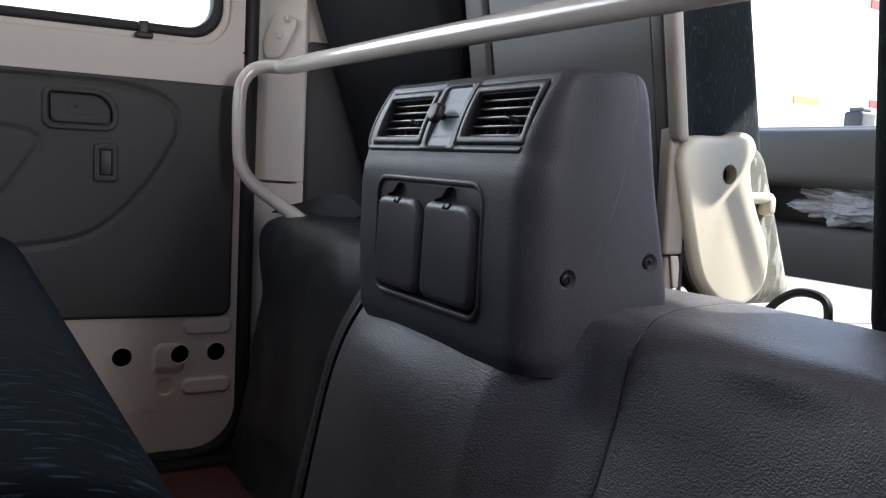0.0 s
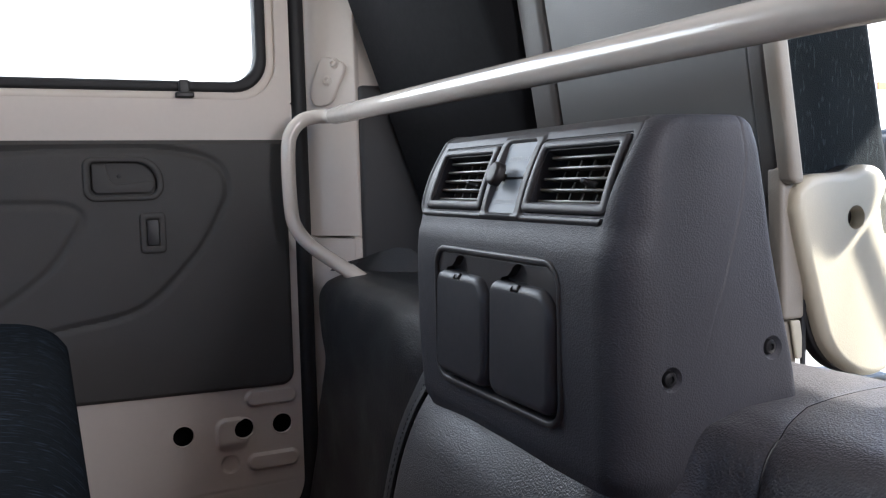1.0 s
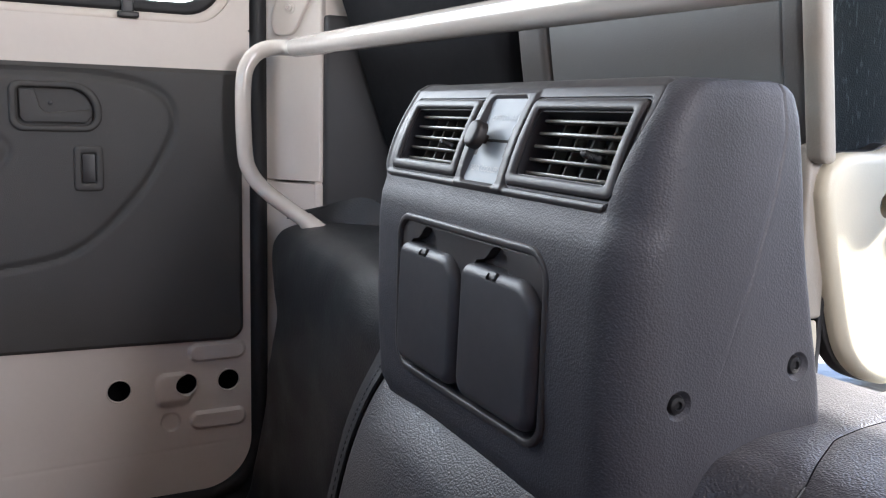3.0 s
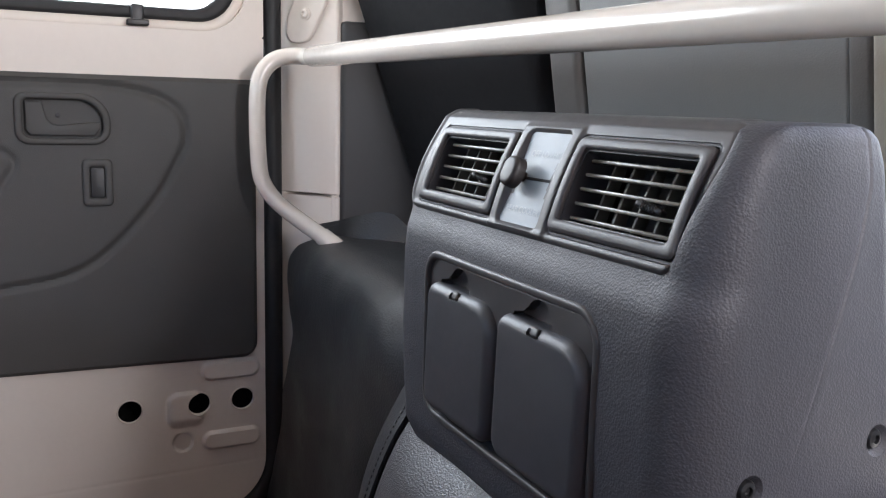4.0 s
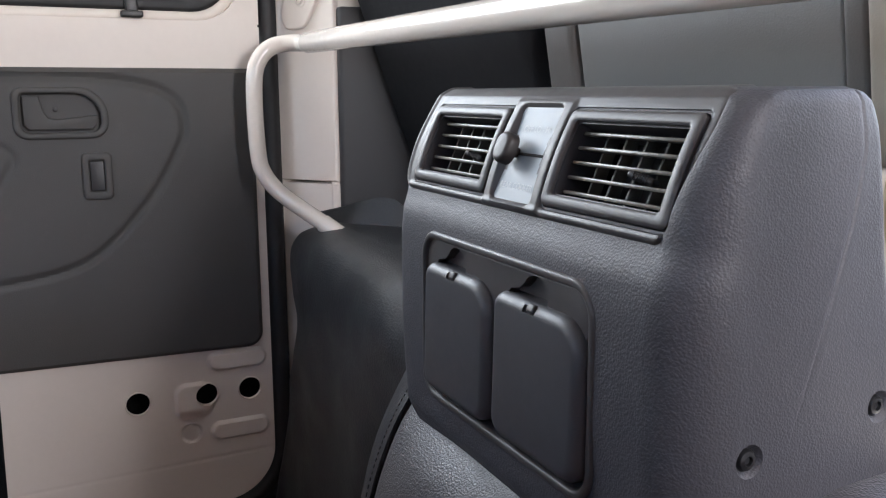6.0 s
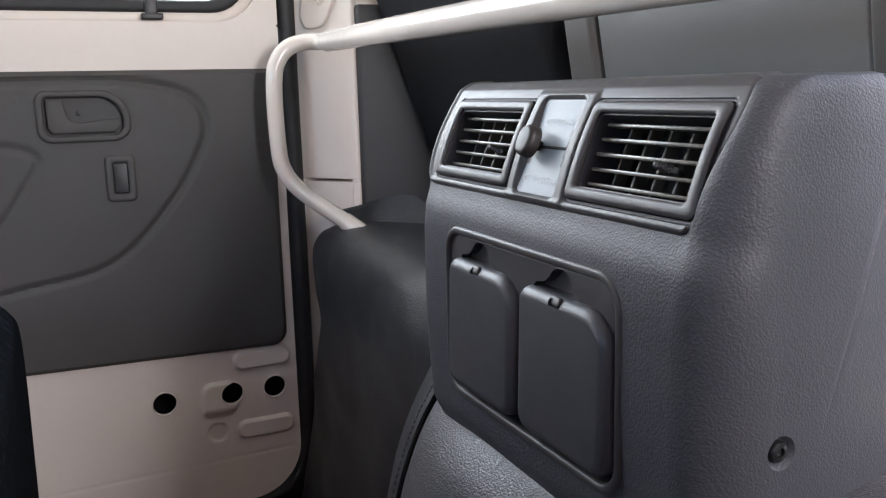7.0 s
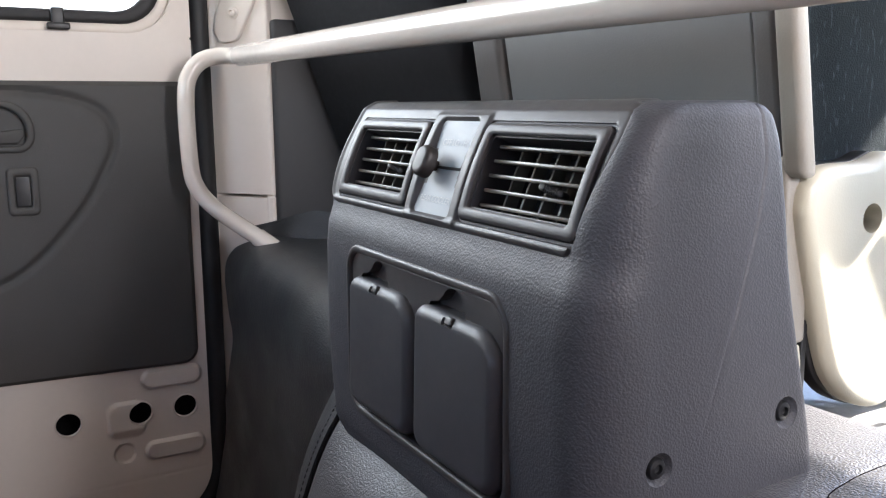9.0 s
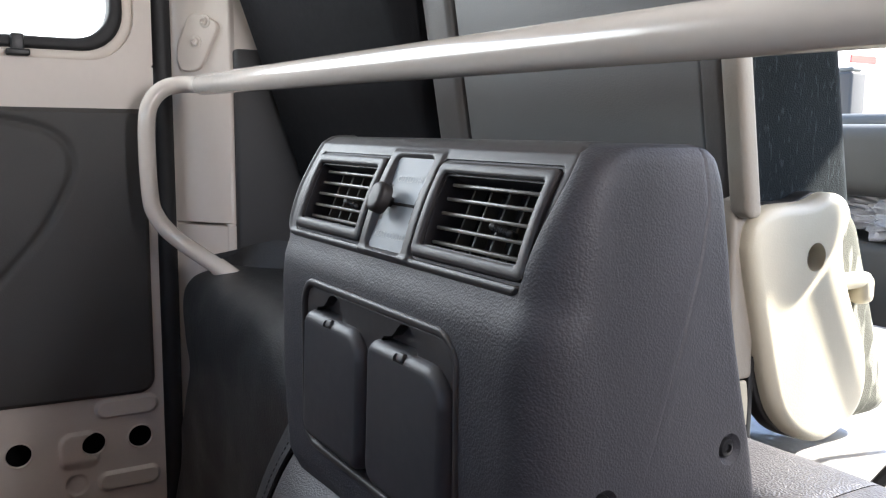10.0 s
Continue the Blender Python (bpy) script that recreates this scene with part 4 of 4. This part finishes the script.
# folding cup holders in their recess
HOLDERS = (-0.0440, 0.0510)
part("holder_surround", ring_slab(rrect(0.2020, 0.1175, 0.020, 7), rrect(0.1915, 0.1065, 0.0145, 7), TO_FRONT @ pose(0.0010, -0.0038, 0.0012), 0.008, 0.0018), M_CONSOLE_S, cool)
part("holder_back", slab(rrect(0.191, 0.1060, 0.014, 6), TO_FRONT @ pose(0.0008, -0.0035, -0.0105), 0.003), M_FLAP, cool)
header = part("holder_header", slab(rrect(0.1900, 0.030, 0.012, 6), TO_FRONT @ pose(0.0008, 0.0345, -0.0016), 0.0092, 0.0012), M_CONSOLE_S, cool)


def thumb_notch(cx):
    """Domed thumb recess over a flap, running out to the side above the flap's shoulder."""
    o = [(cx + 0.0128 * math.cos(radians(a)), 0.0365 + 0.0118 * math.sin(radians(a))) for a in range(0, 151, 15)]
    return o + [(cx - 0.0165, 0.0385), (cx - 0.0260, 0.0365), (cx - 0.0330, 0.0280), (cx - 0.0330, 0.0150), (cx + 0.0128, 0.0150)]


cut(header, [slab(thumb_notch(fx - 0.0065), TO_FRONT @ pose(0, 0, 0.01), 0.0185) for fx in HOLDERS])


def holder_outline(w, h):
    o = []
    for cx, cy, r, a in ((w / 2 - 0.021, h / 2 - 0.021, 0.021, 0), (-w / 2 + 0.010, h / 2 - 0.010, 0.010, 90), (-w / 2 + 0.013, -h / 2 + 0.013, 0.013, 180), (w / 2 - 0.013, -h / 2 + 0.013, 0.013, 270)):
        for i in range(8):
            t = radians(a + 90 * i / 7)
            o.append((cx + r * math.cos(t), cy + r * math.sin(t)))
    return o


for fx in HOLDERS:
    fl = part("cup_holder", slab(holder_outline(0.0895, 0.0870), TO_FRONT @ pose(fx, -0.0092, 0.0060, -1.5), 0.0135, 0.0070, 7), M_FLAP, cool)
    cut(fl, [slab(rrect(0.0125, 0.0080, 0.0016, 4), TO_FRONT @ pose(fx - 0.0035, 0.0325, 0.0120), 0.0095)])
    part("tab", slab(rrect(0.0072, 0.0052, 0.0016, 4), TO_FRONT @ pose(fx - 0.0018, 0.0322, 0.0046, -25), 0.004, 0.0012), M_CONSOLE_S, fl)
for c, nrm in SCREWS:
    q = nrm.to_track_quat("Z", "Y").to_matrix().to_4x4()
    sc = part("screw", lathe([(0, -0.0050), (0.0053, -0.0050), (0.0053, -0.0024), (0.0044, -0.0010), (0.0024, -0.0005), (0.0020, -0.0020), (0, -0.0022)], Matrix.Translation(c) @ q, 20), M_SCREW, cool)

# ---- front seats ----
mid = thing("middle_seat", (-0.08, 0.25, 0.43), "black cloth middle seat with a grey board back", "seat")
# backrest leans back: sheared box
def lean(bm, k, z0):
    for v in bm.verts:
        v.co.y -= k * (v.co.z - z0)
    return bm


part("backrest", lean(box((-0.275, 0.204, 0.45), (0.088, 0.336, 1.00), 0.020, 6), 0.22, 0.59), M_CLOTH, mid)
part("back_board", lean(box((-0.199, 0.190, 0.44), (0.0815, 0.214, 0.96), 0.004, 3), 0.17, 0.57), M_BOARD, mid, "flat grey board on the back")
part("board_edge", lean(box((0.0795, 0.1880, 0.555), (0.0985, 0.2075, 0.97), 0.005, 5), 0.17, 0.57), M_BOARD_RIB, mid)
edge = lean(box((0.0975, 0.1865, 0.566), (0.1152, 0.2000, 0.97), 0.005, 5), 0.17, 0.57)
merge(edge, lean(box((0.0870, 0.1865, 0.457), (0.1035, 0.2100, 0.580), 0.004, 5), 0.03, 0.57))
part("board_edge", edge, M_BOARD_EDGE, mid, "beige padded vinyl edge")
part("board_edge", lean(box((-0.252, 0.186, 0.44), (-0.201, 0.225, 0.97), 0.010, 5), 0.17, 0.57), M_BOARD_RIB, mid)
part("cushion", box((-0.28, 0.27, 0.25), (0.23, 0.78, 0.385), 0.03, 4), M_WRAP, mid, "seat cushion under pale plastic film")
part("side_bolster", lean(box((0.020, 0.27, 0.40), (0.098, 0.378, 0.572), 0.022, 6), 0.40, 0.455), M_CLOTH_G, mid)

# cream cover of the seat hinge
CO = [(p[0], p[1]) for p in curve_points([(0.1925, 0.545), (0.1975, 0.525), (0.207, 0.494), (0.223, 0.446), (0.2365, 0.4244), (0.2560, 0.4099), (0.2823, 0.4030), (0.3090, 0.4108), (0.3250, 0.4264), (0.3285, 0.448), (0.3225, 0.4723), (0.3105, 0.492), (0.2965, 0.5204), (0.2905, 0.545), (0.2945, 0.555), (0.2965, 0.5665), (0.2875, 0.5775), (0.2706, 0.5800), (0.2514, 0.5745), (0.2200, 0.5735), (0.2040, 0.5695), (0.1950, 0.5600), (0.1925, 0.545)], 4)][:-1]
TO_COV = Matrix(((0, 0, 1, 0.114), (1, 0, 0, 0), (0, 1, 0, 0), (0, 0, 0, 1)))
hinge = part("hinge_cover", slab(CO, TO_COV, 0.013, 0.008, 5), M_COVER, mid, "cream plastic hinge cover")
cut(hinge, [lathe([(0, -0.02), (0.0098, -0.02), (0.0098, 0.03), (0, 0.03)], Matrix.Translation((0.114, 0.2575, 0.5375)) @ pose(0, 0, 0, 0, 90, 0), 24)])
lv = box((0.096, 0.288, 0.5095), (0.110, 0.333, 0.5210), 0.005, 4)
merge(lv, box((0.095, 0.320, 0.4970), (0.1105, 0.3360, 0.5190), 0.006, 4))
part("recline_lever", lv, M_COVER, hinge)
part("hinge_bracket", box((0.1000, 0.211, 0.400), (0.1022, 0.216, 0.472), 0.0008), M_BLACKP, mid)
# black copy of the cover's outline, stands in for its shaded side
part("cover_side_shade", slab([(p[0] - 0.003, p[1]) for p in CO], Matrix.Translation((-0.0135, 0, 0)) @ TO_COV, 0.012, 0.002), M_BLACKP, mid)
part("hinge_cap", lean(box((0.0985, 0.203, 0.424), (0.1020, 0.213, 0.4560), 0.0016, 4), 0.2, 0.44), M_COVER, mid)
part("frame_cover", box((0.020, 0.197, 0.38), (0.0975, 0.211, 0.4545), 0.003), M_BOARD_EDGE, mid)

# unseen stick and ball, added to cast the slanting shadow on the hinge cover
gear = thing("shade_stick", (0.20, 0.70, 0.0), "unseen slender black stick with a ball, added to shade the hinge cover", "gear lever")
part("shaft", tube([(0.20, 0.865, 0.0), (0.20, 0.538, 0.63), (0.20, 0.482, 0.733)], 0.0036, 12), M_BLACKP, gear)
part("knob", lathe([(0, -0.014), (0.006, -0.013), (0.0085, -0.006), (0.0095, 0.002), (0.0085, 0.009), (0.005, 0.013), (0, 0.014)], Matrix.Translation((0.20, 0.468, 0.752)) @ pose(0, 0, 0, 27) @ Matrix.Scale(1.25, 4), 20), M_BLACKP, gear)

side = thing("passenger_seat", (-0.5, 0.3, 0.43), "black cloth front passenger seat, reclined", "seat")
part("backrest", lean(box((-0.690, 0.190, 0.40), (-0.255, 0.310, 1.02), 0.035, 6), 0.36, 0.59), M_CLOTH_PLAIN, side)
part("cushion", box((-0.68, 0.30, 0.30), (-0.29, 0.75, 0.43), 0.03, 4), M_CLOTH, side)

drv = thing("driver_seat", (0.55, 0.3, 0.43), "black cloth driver seat", "seat")
part("backrest", lean(box((0.292, 0.205, 0.40), (0.76, 0.285, 1.02), 0.028, 6), 0.12, 0.50), M_CLOTH, drv)
part("cushion", box((0.33, 0.30, 0.30), (0.76, 0.76, 0.43), 0.03, 4), M_CLOTH, drv)

# ---- cab ahead ----
dash = thing("dashboard", (0.0, 1.2, 0.30), "grey plastic dashboard with an open tray", "dashboard", kind="structure")
part("dash_top", box((-0.78, 0.985, 0.525), (0.80, 1.70, 0.637), 0.025, 4), M_DASH, dash)
part("dash_cowl", box((-0.78, 1.26, 0.60), (0.80, 1.70, 0.661), 0.02, 4), M_DASH, dash)
part("tray_back", box((-0.76, 1.20, 0.44), (0.78, 1.24, 0.54)), M_BLACKP, dash)
part("dash_lower", box((-0.78, 1.005, 0.30), (0.80, 1.30, 0.452), 0.015, 3), M_DASH, dash)
wrap = bmesh.new()
bmesh.ops.create_icosphere(wrap, subdivisions=5, radius=1.0)
for v in wrap.verts:
    d = v.co.normalized()
    k = 1 + 0.55 * noise.noise(d * 2.6 + Vector((3, 1, 0))) + 0.30 * noise.noise(d * 5.0) + 0.10 * abs(noise.noise(d * 10.0)) + 0.05 * noise.noise(d * 17.0)
    v.co = Vector((-0.285 + 0.115 * d.x * k, 1.06 + 0.05 * d.y * k, 0.494 + 0.034 * d.z * k))
for v in wrap.verts:
    v.co.z = max(v.co.z, 0.4535)
solo("plastic_bag", wrap, M_BAG, "crumpled clear plastic bag lying in the dashboard tray", "plastic bag", smooth=False)

buckle = thing("seat_belt_buckle", (0.22, 0.24, 0.42), "black belt loop with a bright buckle tongue", "seat belt")
part("strap", tube(curve_points([(0.180, 0.235, 0.405), (0.190, 0.25, 0.425), (0.212, 0.25, 0.436), (0.238, 0.25, 0.432), (0.243, 0.25, 0.408)], 6), 0.004, 8), M_BLACKP, buckle)
part("tongue", box((0.208, 0.236, 0.404), (0.232, 0.262, 0.411), 0.002), M_STEEL, buckle)
part("buckle_body", box((0.200, 0.232, 0.380), (0.236, 0.258, 0.4035), 0.004), M_BLACKP, buckle)

# ---- bench behind ----
bench = thing("rear_bench", (-0.3, -0.45, 0.0), "dark blue-black patterned cloth bench seat", "bench seat")
BP = [(-0.80, 0.396), (-0.45, 0.420), (-0.388, 0.421), (-0.352, 0.413), (-0.331, 0.396), (-0.3225, 0.366), (-0.323, 0.24), (-0.325, 0.16), (-0.333, 0.115), (-0.365, 0.10), (-0.80, 0.10)]
bp = [(p[0], p[1]) for p in curve_points([(*q, 0) for q in BP], 4)]
TO_BENCH = Matrix(((0, 0, 1, 0.42), (1, 0, 0, 0), (0, 1, 0, 0), (0, 0, 0, 1)))
part("cushion", slab(bp[::-1], TO_BENCH, 0.93, 0.03, 5), M_CLOTH_B, bench)
part("base", box((-0.50, -0.75, 0.0), (0.38, -0.44, 0.101), 0.01), M_BLACKP, bench)
